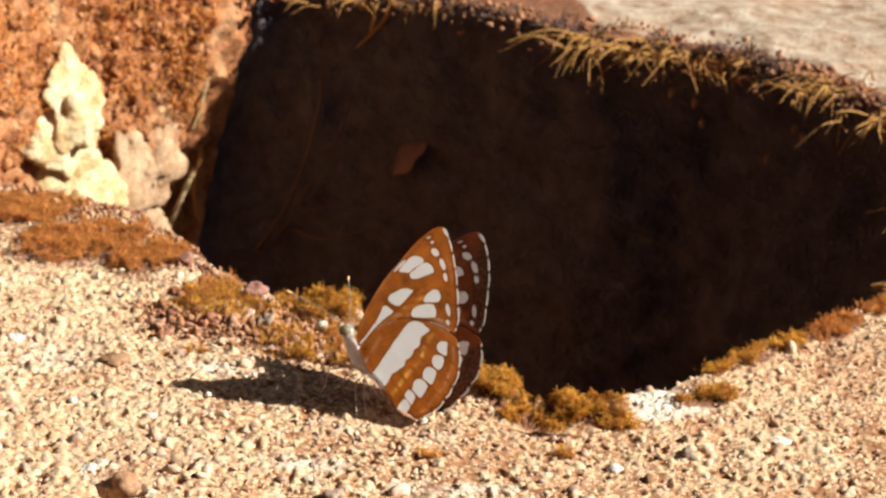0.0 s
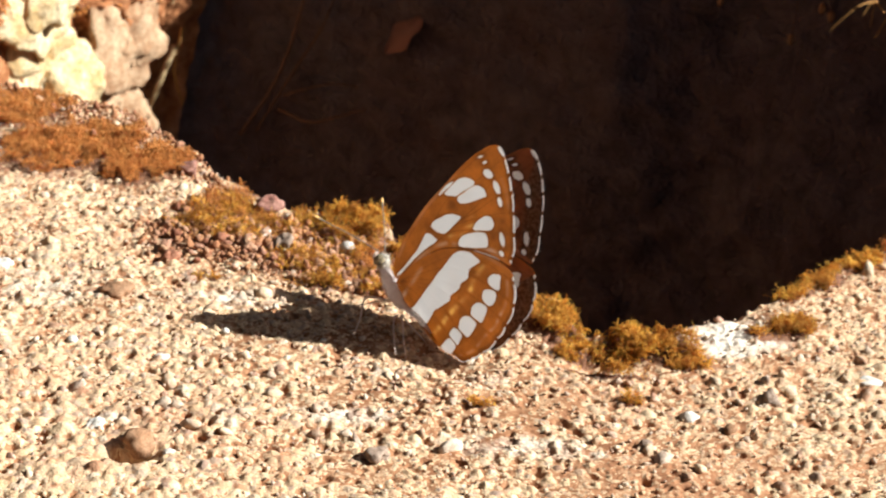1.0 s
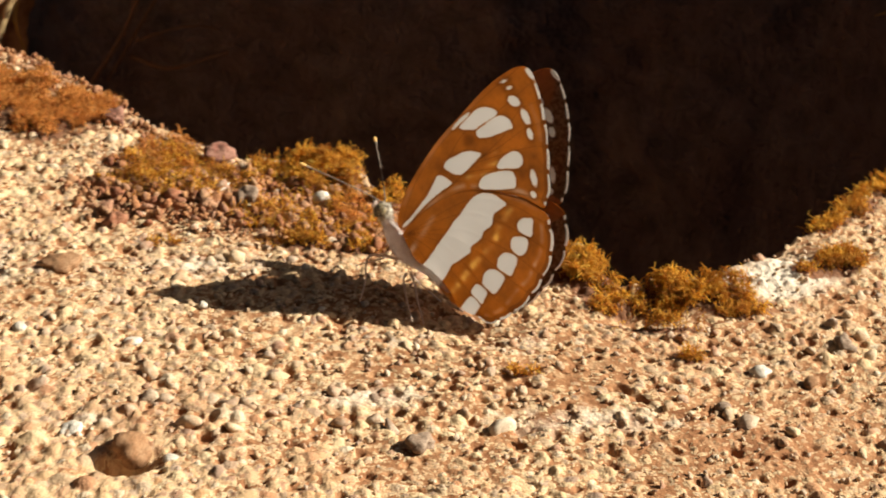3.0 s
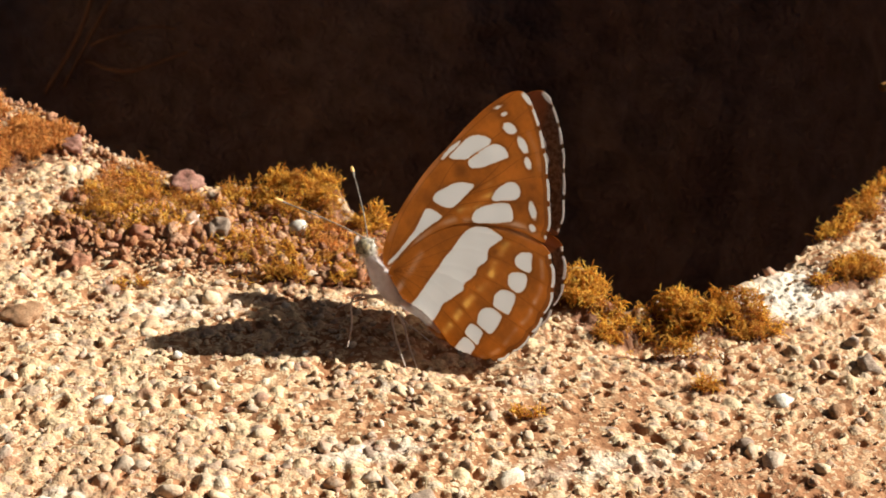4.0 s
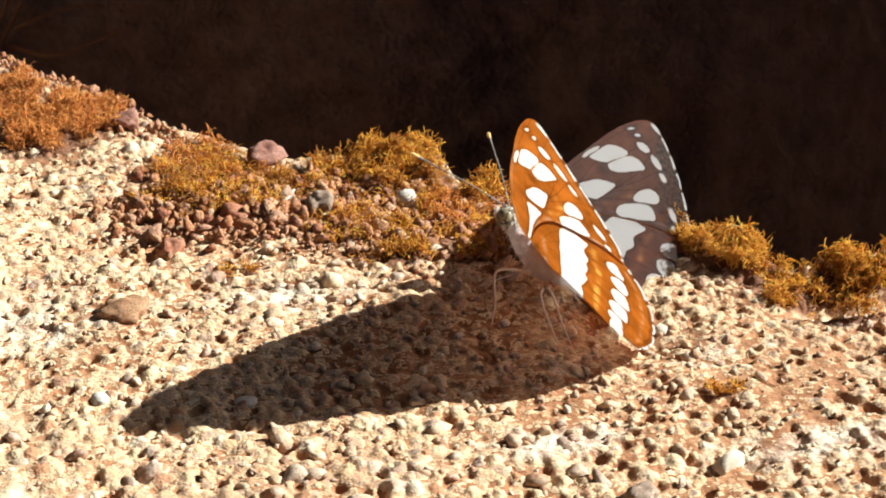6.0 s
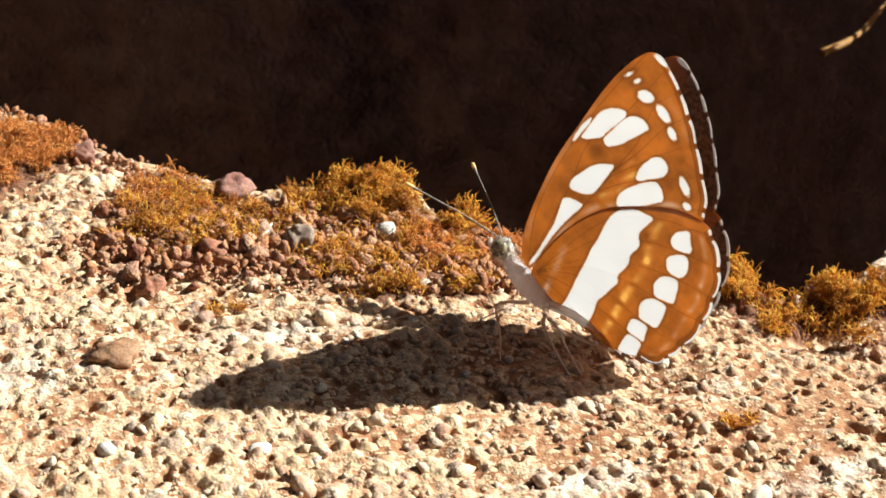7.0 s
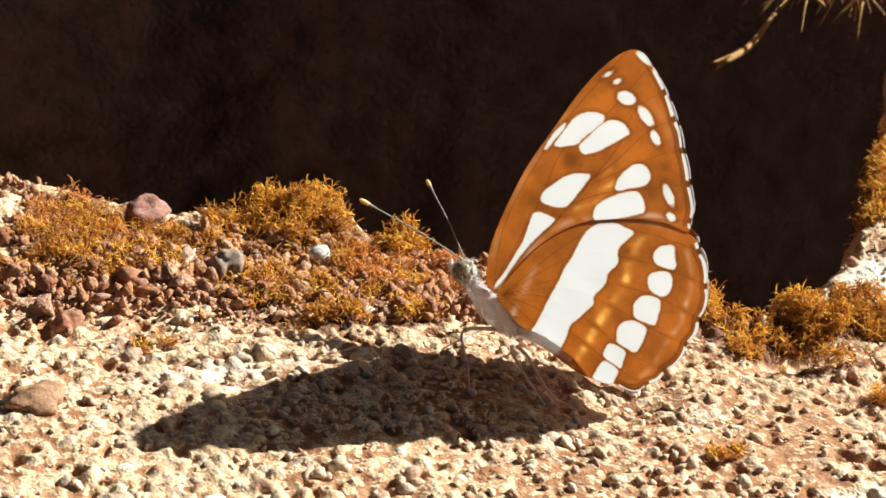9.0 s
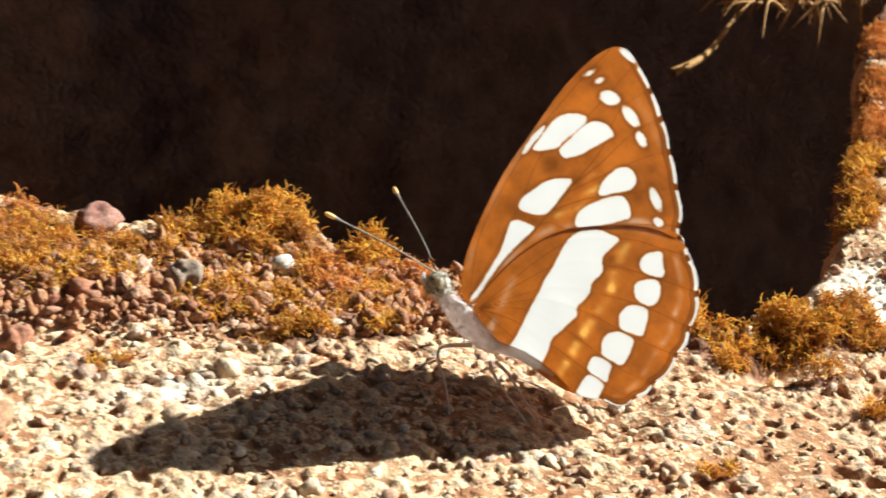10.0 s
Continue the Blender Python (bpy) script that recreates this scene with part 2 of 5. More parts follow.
UNDERSIDE = wing_material("wing_underside", (0.42, 0.185, 0.032), (0.055, 0.02, 0.009), (0.76, 0.33, 0.043), (0.80, 0.79, 0.77), (0.66, 0.645, 0.625), (0.80, 0.56, 0.22), (0.66, 0.54, 0.50), 0.03)
UPPER = ((0.026, 0.019, 0.016), (0.008, 0.006, 0.006), (0.66, 0.40, 0.18), (0.86, 0.85, 0.84), (0.86, 0.84, 0.81), (0.05, 0.038, 0.03), (0.045, 0.04, 0.042), 0.007)
# second copy, for the right wing alone, has shade painted into its margin
UPPERSIDE, SHADED_EDGE = wing_material("wing_upperside", *UPPER), wing_material("wing_upperside_shaded_margin", *UPPER, 3.2)


# ---- mesh helpers ----
def lattice(ix, iy, iz, seed):
    h = (ix * 374761393 + iy * 668265263 + iz * 2147483647 + seed * 1274126177) & 0xFFFFFFFF
    h = ((h ^ (h >> 13)) * 1274126177) & 0xFFFFFFFF
    return ((h ^ (h >> 16)) & 0xFFFF) / 65535.0


def field(x, y, size, seed=0, z=0.0):
    """Smooth random heights from -1 to 1, with bumps of about size."""
    x, y, z = np.broadcast_arrays(np.asarray(x, float) / size, np.asarray(y, float) / size, np.asarray(z, float) / size)
    fx, fy, fz = np.floor(x), np.floor(y), np.floor(z)
    ix, iy, iz = fx.astype(np.int64), fy.astype(np.int64), fz.astype(np.int64)
    ux, uy, uz = (q * q * (3 - 2 * q) for q in (x - fx, y - fy, z - fz))
    out = 0.0
    for a in (0, 1):
        for b in (0, 1):
            for c in (0, 1):
                w = (ux if a else 1 - ux) * (uy if b else 1 - uy) * (uz if c else 1 - uz)
                out = out + w * lattice(ix + a, iy + b, iz + c, seed)
    return out * 2 - 1


def mesh_of(name, verts, faces, material, smooth=True):
    """A mesh from arrays in millimetres; all faces have the same number of corners."""
    verts, faces = np.asarray(verts, float) * MM, np.asarray(faces, np.int32)
    me = bpy.data.meshes.new(name)
    me.vertices.add(len(verts))
    me.vertices.foreach_set("co", verts.ravel())
    k = faces.shape[1]
    me.loops.add(faces.size)
    me.loops.foreach_set("vertex_index", faces.ravel())
    me.polygons.add(len(faces))
    me.polygons.foreach_set("loop_start", np.arange(0, faces.size, k, dtype=np.int32))
    me.polygons.foreach_set("use_smooth", np.full(len(faces), smooth))
    me.materials.append(material)
    me.update(calc_edges=True)
    return me


def part_of(name, me, parent=None, label=""):
    ob = new(name, me)
    ob.parent = parent
    return tagged(ob, label)


def grid_faces(rows, cols, closed=False):
    i = np.arange((rows - 1) * cols).reshape(rows - 1, cols)
    if not closed:
        i = i[:, :-1]
    j = i + 1 if not closed else (i // cols) * cols + (i + 1) % cols
    return np.stack([i, j, j + cols, i + cols], -1).reshape(-1, 4)


def icosphere(level):
    bm = bmesh.new()
    bmesh.ops.create_icosphere(bm, subdivisions=level, radius=1.0)
    v = np.array([p.co[:] for p in bm.verts])
    f = np.array([[p.index for p in q.verts] for q in bm.faces])
    bm.free()
    return v, f


BALL_V, BALL_F = icosphere(2)
GRAIN_V, GRAIN_F = icosphere(1)


def filaments(base, length, radius, g, toward=(0, 0, 0.7), kink=0.1, turn=3.0):
    """Short curling threads that start at the given points."""
    m, seg, sides = len(base), 5, 3
    d = g.normal(0, 1, (m, 3))
    d /= np.linalg.norm(d, axis=1, keepdims=True)
    d = d + toward
    d /= np.linalg.norm(d, axis=1, keepdims=True) + 1e-9
    e = np.cross(d, g.normal(0, 1, (m, 3)))
    e /= np.linalg.norm(e, axis=1, keepdims=True) + 1e-9
    w = np.cross(d, e)
    k = g.uniform(0.3, turn, m)[:, None]
    u = np.linspace(0, 1, seg)[None]
    ln = (length * g.uniform(0.5, 1.15, m) / k[:, 0])[:, None, None]
    path = base[:, None] + ln * (np.sin(k * u)[..., None] * d[:, None] + (1 - np.cos(k * u))[..., None] * e[:, None])
    path = path + np.cumsum(g.normal(0, kink * length / seg, (m, seg, 3)), 1)
    rad = (radius * g.uniform(0.6, 1.3, m))[:, None] * np.array([0.8, 1.0, 1.05, 0.95, 0.45])[None]
    across = np.cos(k * u)[..., None] * e[:, None] - np.sin(k * u)[..., None] * d[:, None]
    rings = [path + rad[..., None] * (math.cos(a) * across + math.sin(a) * w[:, None]) for a in (0, 2.1, 4.2)]
    v = np.stack(rings, 2).reshape(-1, 3)
    i = ((np.arange(m)[:, None] * seg + np.arange(seg - 1)[None]) * sides)[..., None] + np.arange(sides)
    j = ((np.arange(m)[:, None] * seg + np.arange(seg - 1)[None]) * sides)[..., None] + (np.arange(sides) + 1) % sides
    return v, np.stack([i, j, j + sides, i + sides], -1).reshape(-1, 4)


def pebble_shape(seed, squash=0.8, rough=0.42, v=None):
    """A worn, uneven stone about one unit in radius."""
    v = BALL_V if v is None else v
    r = 1 + rough * field(v[:, 0] + seed * 7.3, v[:, 1], 0.9, seed, v[:, 2]) + 0.4 * rough * field(v[:, 0], v[:, 1] + seed, 0.45, seed + 1, v[:, 2])
    return v * r[:, None] * (1.0, 0.85, squash)


def spline(points, n, closed=True):
    """n points along a smooth curve through the given ones."""
    p = np.asarray(points, float)
    k = len(p)
    s = np.linspace(0, k if closed else k - 1, n, endpoint=not closed)
    i = np.minimum(np.floor(s).astype(int), k - 1 if closed else k - 2)
    u = (s - i)[:, None]
    at = (lambda j: p[j % k]) if closed else (lambda j: p[np.clip(j, 0, k - 1)])
    a, b, c, d = at(i - 1), at(i), at(i + 1), at(i + 2)
    return 0.5 * (2 * b + (c - a) * u + (2 * a - 5 * b + 4 * c - d) * u * u + (3 * b - a - 3 * c + d) * u**3)


def tube(path, radii, sides=8):
    """Rings of a round tube along a path: vertices and faces."""
    path, radii = np.asarray(path, float), np.broadcast_to(np.asarray(radii, float), len(path))
    t = np.gradient(path, axis=0)
    t /= np.linalg.norm(t, axis=1, keepdims=True) + 1e-9
    ref = np.array([0.31, 0.22, 0.93])
    a = np.cross(t, ref)
    a /= np.linalg.norm(a, axis=1, keepdims=True) + 1e-9
    b = np.cross(t, a)
    w = np.linspace(0, 2 * np.pi, sides, endpoint=False)
    v = path[:, None] + radii[:, None, None] * (np.cos(w)[None, :, None] * a[:, None] + np.sin(w)[None, :, None] * b[:, None])
    return v.reshape(-1, 3), grid_faces(len(path), sides, True)


# ---- the slab and the pit ----
EDGE = np.array([(-130, 99), (-90, 92), (-70, 86), (-57, 79), (-48, 66), (-36, 53), (-24, 41), (-16, 38.5), (-8, 37), (-4, 28), (4, 22), (14, 15),
                 (21, 6.2), (24.5, 1.6), (29, 2.0), (37, 4.5), (43, 7.5), (51, 13), (60, 21), (70, 32), (86, 46), (99, 60), (111, 73), (125, 85), (150, 104), (180, 124)])
MOUNDS = ((-9, 34, 4.5, 3.5, 2.2), (-10.2, 36.8, 1.8, 1.8, 1.3), (-18, 33, 10, 6, 1.2), (-30, 30, 9, 8, 0.8), (20, 6, 4.5, 4.5, 2.4), (34, -0.5, 6, 2.8, 1.9), (26, -6.3, 5.5, 1.7, -2.0), (-52, 62, 14, 9, 0.8),
          (46, 6, 7, 4, 0.8), (58, 9, 6, 6, 0.8), (3, -7.5, 6, 4, -1.6), (-39, -35.8, 3.2, 1.7, -3.6))


# lime bloom and reddish stains on the slab: centre, reach along x and y, strength
CHALK = ((45, 2, 8, 6, 0.8), (52, 6, 7, 5, 0.65), (14, -29, 15, 4, 0.55), (-11, -23, 8, 3, 0.7), (-30, 9, 11, 4, 0.6), (-43, -27, 4, 3, 0.5), (9, -12, 6, 3, 0.5), (-60, 10, 14, 9, 0.5), (-8, -11, 6, 2, 0.4))
RUSTY = ((33, -34, 14, 7, 1.0), (25, -13, 8, 4, 0.8), (-36, -25, 17, 11, 1.0), (-16, -38, 20, 5, 0.6), (36, -20, 10, 5, 0.5), (-62, -10, 12, 8, 0.5))

# ellipses (x, y, half length, half width, turn), shoots to the square millimetre, height, seed, label
MOSS_CLUMPS = (
    (((-82, 76, 14, 8, 20), (-66, 62, 15, 11, 35), (-51, 55, 9, 7.5, 40)), 3.0, 3.0, 1, "brown-gold moss carpet along the slab's edge"),
    (((-36, 43, 7, 4, 40), (-30, 34, 4, 3, 30), (-33, 38, 5, 2.5, 0)), 1.3, 2.0, 2, "thin golden moss by a purple stone"),
    (((-9, 35, 4, 3.0, 0), (-17, 35.5, 7, 3.5, 0), (-12, 30, 6, 3.4, -20), (-4, 26, 4, 3, -45)), 3.6, 4.2, 3, "tall golden moss tuft at the slab's edge"),
    (((-36, 29, 5, 3.4, 20), (-41, 33, 4.5, 2.8, 0)), 1.7, 2.1, 4, "yellow moss tuft among red crumbs"),
    (((-17, 14.5, 6, 2.2, -8), (-9, 12.5, 4.5, 2.2, -15)), 3.2, 2.2, 5, "yellow moss tuft beside the crumbs"),
    (((-1, 19, 5, 4.5, -30), (6, 16, 5, 3.4, -25), (-7, 22, 5, 4, 0)), 3.0, 2.4, 6, "brown moss behind the butterfly"),
    (((-22, 31, 7, 5, 0), (-18, 24, 10, 7, 0), (-30, 31, 9, 7, 0), (-9, 19, 8, 6, -20), (-36, 38, 8, 6, 30)), 1.05, 2.6, 16, "sparse golden moss among red crumbs"),
    (((18.5, 5.2, 5, 4.6, -40), (16, 10.5, 3.4, 3, 0), (20.5, 1.2, 3.4, 4.2, 10), (22, -3.6, 3, 2, 0)), 4.0, 4.2, 7, "dense golden moss cushion at the broken edge"),
    (((31, -1.6, 6.5, 3.6, -6), (27.5, -2.6, 3, 2.6, 0), (38.5, -3.5, 4.5, 3.2, -20), (27, -9, 6, 0.9, -4)), 4.0, 3.8, 8, "dense golden moss cushion at the broken edge"),
    (((30, -15.5, 1.6, 1.2, 0),), 3.6, 1.4, 9, "tiny yellow moss tuft on the slab"),
    (((8, -19, 2.4, 1.0, 0),), 2.2, 0.8, 10, "faint yellow moss fleck on the slab"),
    (((57, 7, 5, 3, 30), (52, 5, 2.5, 2, 0)), 3.4, 1.9, 11, "orange moss patch on the slab"),
    (((60, 20, 5, 2.6, 42), (66, 26, 6, 3.2, 45), (74, 34, 6, 3.2, 45)), 3.4, 2.6, 12, "orange moss at the slab's edge"),
    (((84, 42, 9, 4.4, 42), (98, 56, 9, 5, 45), (112, 69, 9, 5, 42)), 3.2, 3.0, 13, "brown moss at the slab's edge"),
    (((-37, 14.5, 1.3, 2.2, 0), (-34, 15, 1, 1, 0)), 2.6, 1.3, 14, "sparse yellow moss on the slab"),
)


def edge_y(x):
    return np.interp(x, EDGE[:, 0], EDGE[:, 1]) + 0.9 * field(x, 0, 4, 5) + 0.5 * field(x, 3, 1.5, 6)


def slab_z(x, y):
    """Height of the worn slab, before its pebbles."""
    z = 0.55 * field(x, y, 16, 1) + 0.3 * field(x, y, 5, 2) - 0.35
    for cx, cy, rx, ry, h in MOUNDS:
        z = z + h * np.exp(-(((x - cx) / rx) ** 2 + ((y - cy) / ry) ** 2))
    return z


CELL, X0, Y0 = 0.2, -92.0, -64.0


def grain_field():
    """Fused grains of the concrete on a fine raster: their height and a tone for each."""
    g = np.random.default_rng(5)
    w, h = int(214 / CELL), int(160 / CELL)
    H, tone = np.zeros((h, w)), np.full((h, w), -1.0)
    n = 150000
    gx, gy = g.uniform(X0 + 2, X0 + 212, n), g.uniform(Y0 + 2, Y0 + 158, n)
    keep = gy < np.interp(gx, EDGE[:, 0], EDGE[:, 1]) + 1
    gx, gy = gx[keep], gy[keep]
    coarse = np.clip(np.clip((-12 - gx) / 30, 0, 1) * np.clip((-6 - gy) / 25, 0, 1) + 0.35 * np.exp(-(((gx + 55) / 25) ** 2 + ((gy - 20) / 30) ** 2)), 0, 1)
    r = np.clip(np.exp(g.normal(-1.12, 0.40, len(gx))) * (1 + 0.35 * field(gx, gy, 9, 52) + 0.95 * coarse), 0.2, 1.25)
    order = np.argsort(r)
    flat, lift, hue = g.uniform(0.4, 0.85, len(gx)), g.normal(-0.1, 0.2, len(gx)), g.random(len(gx))
    ex, ey = g.uniform(0.75, 1.3, len(gx)), g.uniform(0.75, 1.3, len(gx))
    for k in order:
        a, b, q = gx[k], gy[k], r[k]
        i0, i1 = int((a - q * 1.3 - X0) / CELL), int((a + q * 1.3 - X0) / CELL) + 2
        j0, j1 = int((b - q * 1.3 - Y0) / CELL), int((b + q * 1.3 - Y0) / CELL) + 2
        if i0 < 0 or j0 < 0 or i1 >= w or j1 >= h:
            continue
        dx = ((np.arange(i0, i1) * CELL + X0 - a) / (q * ex[k]))[None]
        dy = ((np.arange(j0, j1) * CELL + Y0 - b) / (q * ey[k]))[:, None]
        top = q * flat[k] * (1 - (dx * dx + dy * dy)) + lift[k] * q
        part, pt = H[j0:j1, i0:i1], tone[j0:j1, i0:i1]
        up = top > part
        part[up], pt[up] = top[up], hue[k]
    H = np.maximum(H, 0.10 + 0.05 * field(np.arange(w)[None] * CELL, np.arange(h)[:, None] * CELL, 1.1, 53))
    # pits where grains have fallen out
    for _ in range(7000):
        a, b, q = g.uniform(X0 + 3, X0 + 211), g.uniform(Y0 + 3, Y0 + 157), min(1.15, math.exp(g.normal(-0.75, 0.35)))
        i0, j0, k = int((a - q * 1.5 - X0) / CELL), int((b - q * 1.5 - Y0) / CELL), int(q * 3 / CELL) + 2
        x, y = (np.arange(i0, i0 + k) * CELL + X0 - a) / q, (np.arange(j0, j0 + k) * CELL + Y0 - b) / q
        if i0 < 0 or j0 < 0 or i0 + k >= w or j0 + k >= h:
            continue
        e, t = g.uniform(0.6, 1.0), g.uniform(0, 3.1)
        u, v = x[None] * math.cos(t) + y[:, None] * math.sin(t), (y[:, None] * math.cos(t) - x[None] * math.sin(t)) / e
        H[j0:j0 + k, i0:i0 + k] -= 0.85 * q * np.clip(1.15 - (u * u + v * v), 0, 1)
    # low cells and pit floors take the mortar tone, painting their shade darker
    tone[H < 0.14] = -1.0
    return H, tone


def sampled(raster, x, y):
    """Values of a raster at points, between its cells; the nearest cell's for tones."""
    fx, fy = np.clip((x - X0) / CELL, 0, raster.shape[1] - 1.001), np.clip((y - Y0) / CELL, 0, raster.shape[0] - 1.001)
    i, j = fx.astype(int), fy.astype(int)
    u, v = fx - i, fy - j
    return (raster[j, i] * (1 - u) + raster[j, i + 1] * u) * (1 - v) + (raster[j + 1, i] * (1 - u) + raster[j + 1, i + 1] * u) * v


def build_slab():
    xs = np.concatenate([np.arange(-125, -88, 1.5), np.arange(-88, 116, 0.25), np.arange(116, 175, 1.5)])
    ys = edge_y(xs)
    s = np.concatenate([np.linspace(0, 0.2, 24, endpoint=False), np.linspace(0.2, 1, 480)])
    X, Y = np.broadcast_arrays(xs[None, :], -85 + (ys[None, :] + 85) * s[:, None])
    H, tone = grain_field()
    drop = np.clip((s[:, None] - 0.985) / 0.015, 0, 1) ** 2 * 0.7
    Z = slab_z(X, Y) + 0.88 * sampled(H, X, Y) - 0.24 + 0.08 * field(X, Y, 0.7, 4) + 0.2 * field(X, Y, 2.2, 3) - drop
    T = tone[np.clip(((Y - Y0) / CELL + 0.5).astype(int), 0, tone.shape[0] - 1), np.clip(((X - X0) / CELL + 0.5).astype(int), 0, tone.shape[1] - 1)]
    # soil under the moss, its dark tone doubling as shade in the gaps
    earth = np.zeros(X.shape)
    for ellipses, *rest in MOSS_CLUMPS:
        for cx, cy, a, b, turn in ellipses:
            c, d = math.cos(radians(turn)), math.sin(radians(turn))
            p, q = (X - cx) * c + (Y - cy) * d, -(X - cx) * d + (Y - cy) * c
            earth = np.maximum(earth, np.clip(1.6 - np.hypot(p / a, q / b) * 1.1, 0, 1))
    along = np.clip((X + 44) / 48, 0, 1)
    earth = np.maximum(earth, np.exp(-(((Y - (31.2 - 15 * along)) / 5.6) ** 2)) * (X > -46) * (X < 6))
    blots = [np.clip(sum(k * np.exp(-(((X - cx) / rx) ** 2 + ((Y - cy) / ry) ** 2)) for cx, cy, rx, ry, k in where), 0, 1) for where in (CHALK, RUSTY)]
    roll = np.array([(0.3, -0.5), (0.5, -1.1), (0.9, -2.0), (0.9, -3.5), (0.4, -5.5), (-0.5, -8), (-1.5, -11), (-3, -15), (-5, -20), (-8, -26)])
    Xe = np.broadcast_to(xs, (len(roll), len(xs)))
    ze = Z[-1]
    Ye = ys[None, :] + roll[:, :1] + 0.8 * field(Xe, roll[:, 1:], 2.5, 8) + 0.4 * field(Xe, roll[:, 1:], 0.9, 9)
    Ze = ze[None, :] + roll[:, 1:] + 0 * Xe
    v = np.stack([np.concatenate(q).ravel() for q in ((X, Xe), (Y, Ye), (Z, Ze))], -1)
    me = mesh_of("pavement", v, grid_faces(len(s) + len(roll), len(xs)), CONCRETE)
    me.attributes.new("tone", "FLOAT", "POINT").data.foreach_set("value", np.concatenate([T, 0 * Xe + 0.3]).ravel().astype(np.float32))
    me.attributes.new("earth", "FLOAT", "POINT").data.foreach_set("value", np.concatenate([earth, 0 * Xe + earth[-1]]).ravel().astype(np.float32))
    for key, blot in zip(("chalk", "rust"), blots):
        me.attributes.new(key, "FLOAT", "POINT").data.foreach_set("value", np.concatenate([blot, 0 * Xe + blot[-1]]).ravel().astype(np.float32))
    return tagged(new("pavement", me), "weathered tan pebbly concrete slab with a broken edge", "slab", kind="structure")


RIM = ((-125, 80, -8), (-95, 76, -8), (-60, 62, -8), (-35, 38, -8), (-10, 24, -8), (15, 3, -8), (32, -8, -8), (52, 2, -8), (72, 20, -8), (100, 48, -8), (128, 74, -6),
       (150, 108, -10), (156, 160, -14), (146, 220, -15), (128, 268, -16), (98, 300, -17), (55, 316, -17), (10, 342, -16), (-35, 362, -17), (-52, 368, -15), (-60, 368, -13), (-64, 363, -12),
       (-77, 347, -11), (-92, 332, -10), (-126, 292, -4), (-150, 240, -4), (-158, 180, -6), (-148, 120, -8))


def build_ground():
    rim = spline(RIM, 360)
    mid = np.array([0, 170.0])
    nxt, prv = np.roll(rim, -1, 0), np.roll(rim, 1, 0)
    tan = (nxt - prv)[:, :2]
    out = np.stack([tan[:, 1], -tan[:, 0]], -1)
    out /= np.linalg.norm(out, axis=1, keepdims=True)
    rings = []
    DIST = (6000, 2500, 1100, 500, 260, 150, 110, 88, 72, 60, 50, 42, 35, 29, 24, 20, 16.5, 13.5, 11, 8.5, 6.5, 4.5, 3, 1.5)
    for d in DIST:
        away = rim[:, :2] - mid
        away /= np.linalg.norm(away, axis=1, keepdims=True)
        w = min(1.0, d / 60)
        p = rim[:, :2] + d * (w * away + (1 - w) * out)
        z = rim[:, 2] + 2.0 * field(p[:, 0], p[:, 1], 30, 11) * min(1, d / 20) + 1.0 * field(p[:, 0], p[:, 1], 9, 12) * (d < 300) + 1.6 * field(p[:, 0], p[:, 1], 3.5, 13) * (d < 60) * min(1, d / 5)
        front = (p[:, 1] < 110) & (np.abs(p[:, 0]) < 200)
        z = np.where(front, np.minimum(z, -6), z)
        rings.append(np.c_[p, z])
    top = np.stack(rings)
    ring_v = top.reshape(-1, 3)
    me = mesh_of("ground", ring_v, grid_faces(len(rings), 360, True), BANK)
    band = 15 + 55 * np.clip((48 - rim[:, 0]) / 14, 0, 1) + 5 * field(rim[:, 0], rim[:, 1], 12, 14)
    dist = np.array(DIST)[:, None]
    earth = np.clip(0.5 + (band[None] - dist) / 14, 0, 1)
    me.attributes.new("earth", "FLOAT", "POINT").data.foreach_set("value", earth.ravel().astype(np.float32))
    ob = tagged(new("ground", me), "dry pale sunlit ground around the pit", "ground", kind="structure")
    # the wall of the pit goes down from the same rim
    rows = 150
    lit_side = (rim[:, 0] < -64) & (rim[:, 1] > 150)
    depth = np.linspace(0, 1, rows) ** 1.25
    P, Z = np.zeros((rows, 360, 2)), np.zeros((rows, 360))
    for k, q in enumerate(depth):
        z = rim[:, 2] * (1 - q) - 260 * q + 0.0
        lean = np.where(rim[:, 1] > 250, -26 * q, -10 * q)
        base = rim[:, :2] + out * (1.5 + lean[:, None])
        base[:, 0] -= 75 * q * np.exp(-(((rim[:, 0] + 70) / 40) ** 2)) * (rim[:, 1] > 250)
        n = np.where(lit_side, 3.5, 7) * field(base[:, 0], base[:, 1], 34, 21, z) + np.where(lit_side, 1.8, 3.2) * field(base[:, 0], base[:, 1], 11, 22, z) + 1.3 * field(base[:, 0], base[:, 1], 4, 23, z)
        n = n + np.where(lit_side, 1.6 * field(base[:, 0], base[:, 1], 5.5, 25, z) + 1.0 * field(base[:, 0], base[:, 1], 2.6, 24, z), 0)
        n = n - 11 * np.exp(-(((base[:, 0] + 111) ** 2 + (base[:, 1] - 306) ** 2) / 40)) * np.exp(-(((z + 76) / 18) ** 4))
        n = n * min(1, q * 18)
        P[k], Z[k] = base - out * n[:, None], z
    v = np.concatenate([P, Z[..., None]], -1)
    floor_ring = v[-1].copy()
    extra = [floor_ring * (1 - f, 1 - f, 1) + np.array([*(mid * f), 0]) for f in (0.35, 0.7, 0.99)]
    v = np.concatenate([v, np.stack(extra)])
    # split the wall by light: shaded faces coloured dark, sunlit ones lighter
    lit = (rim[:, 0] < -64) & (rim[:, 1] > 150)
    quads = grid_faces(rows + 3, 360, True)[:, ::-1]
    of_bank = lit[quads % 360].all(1)
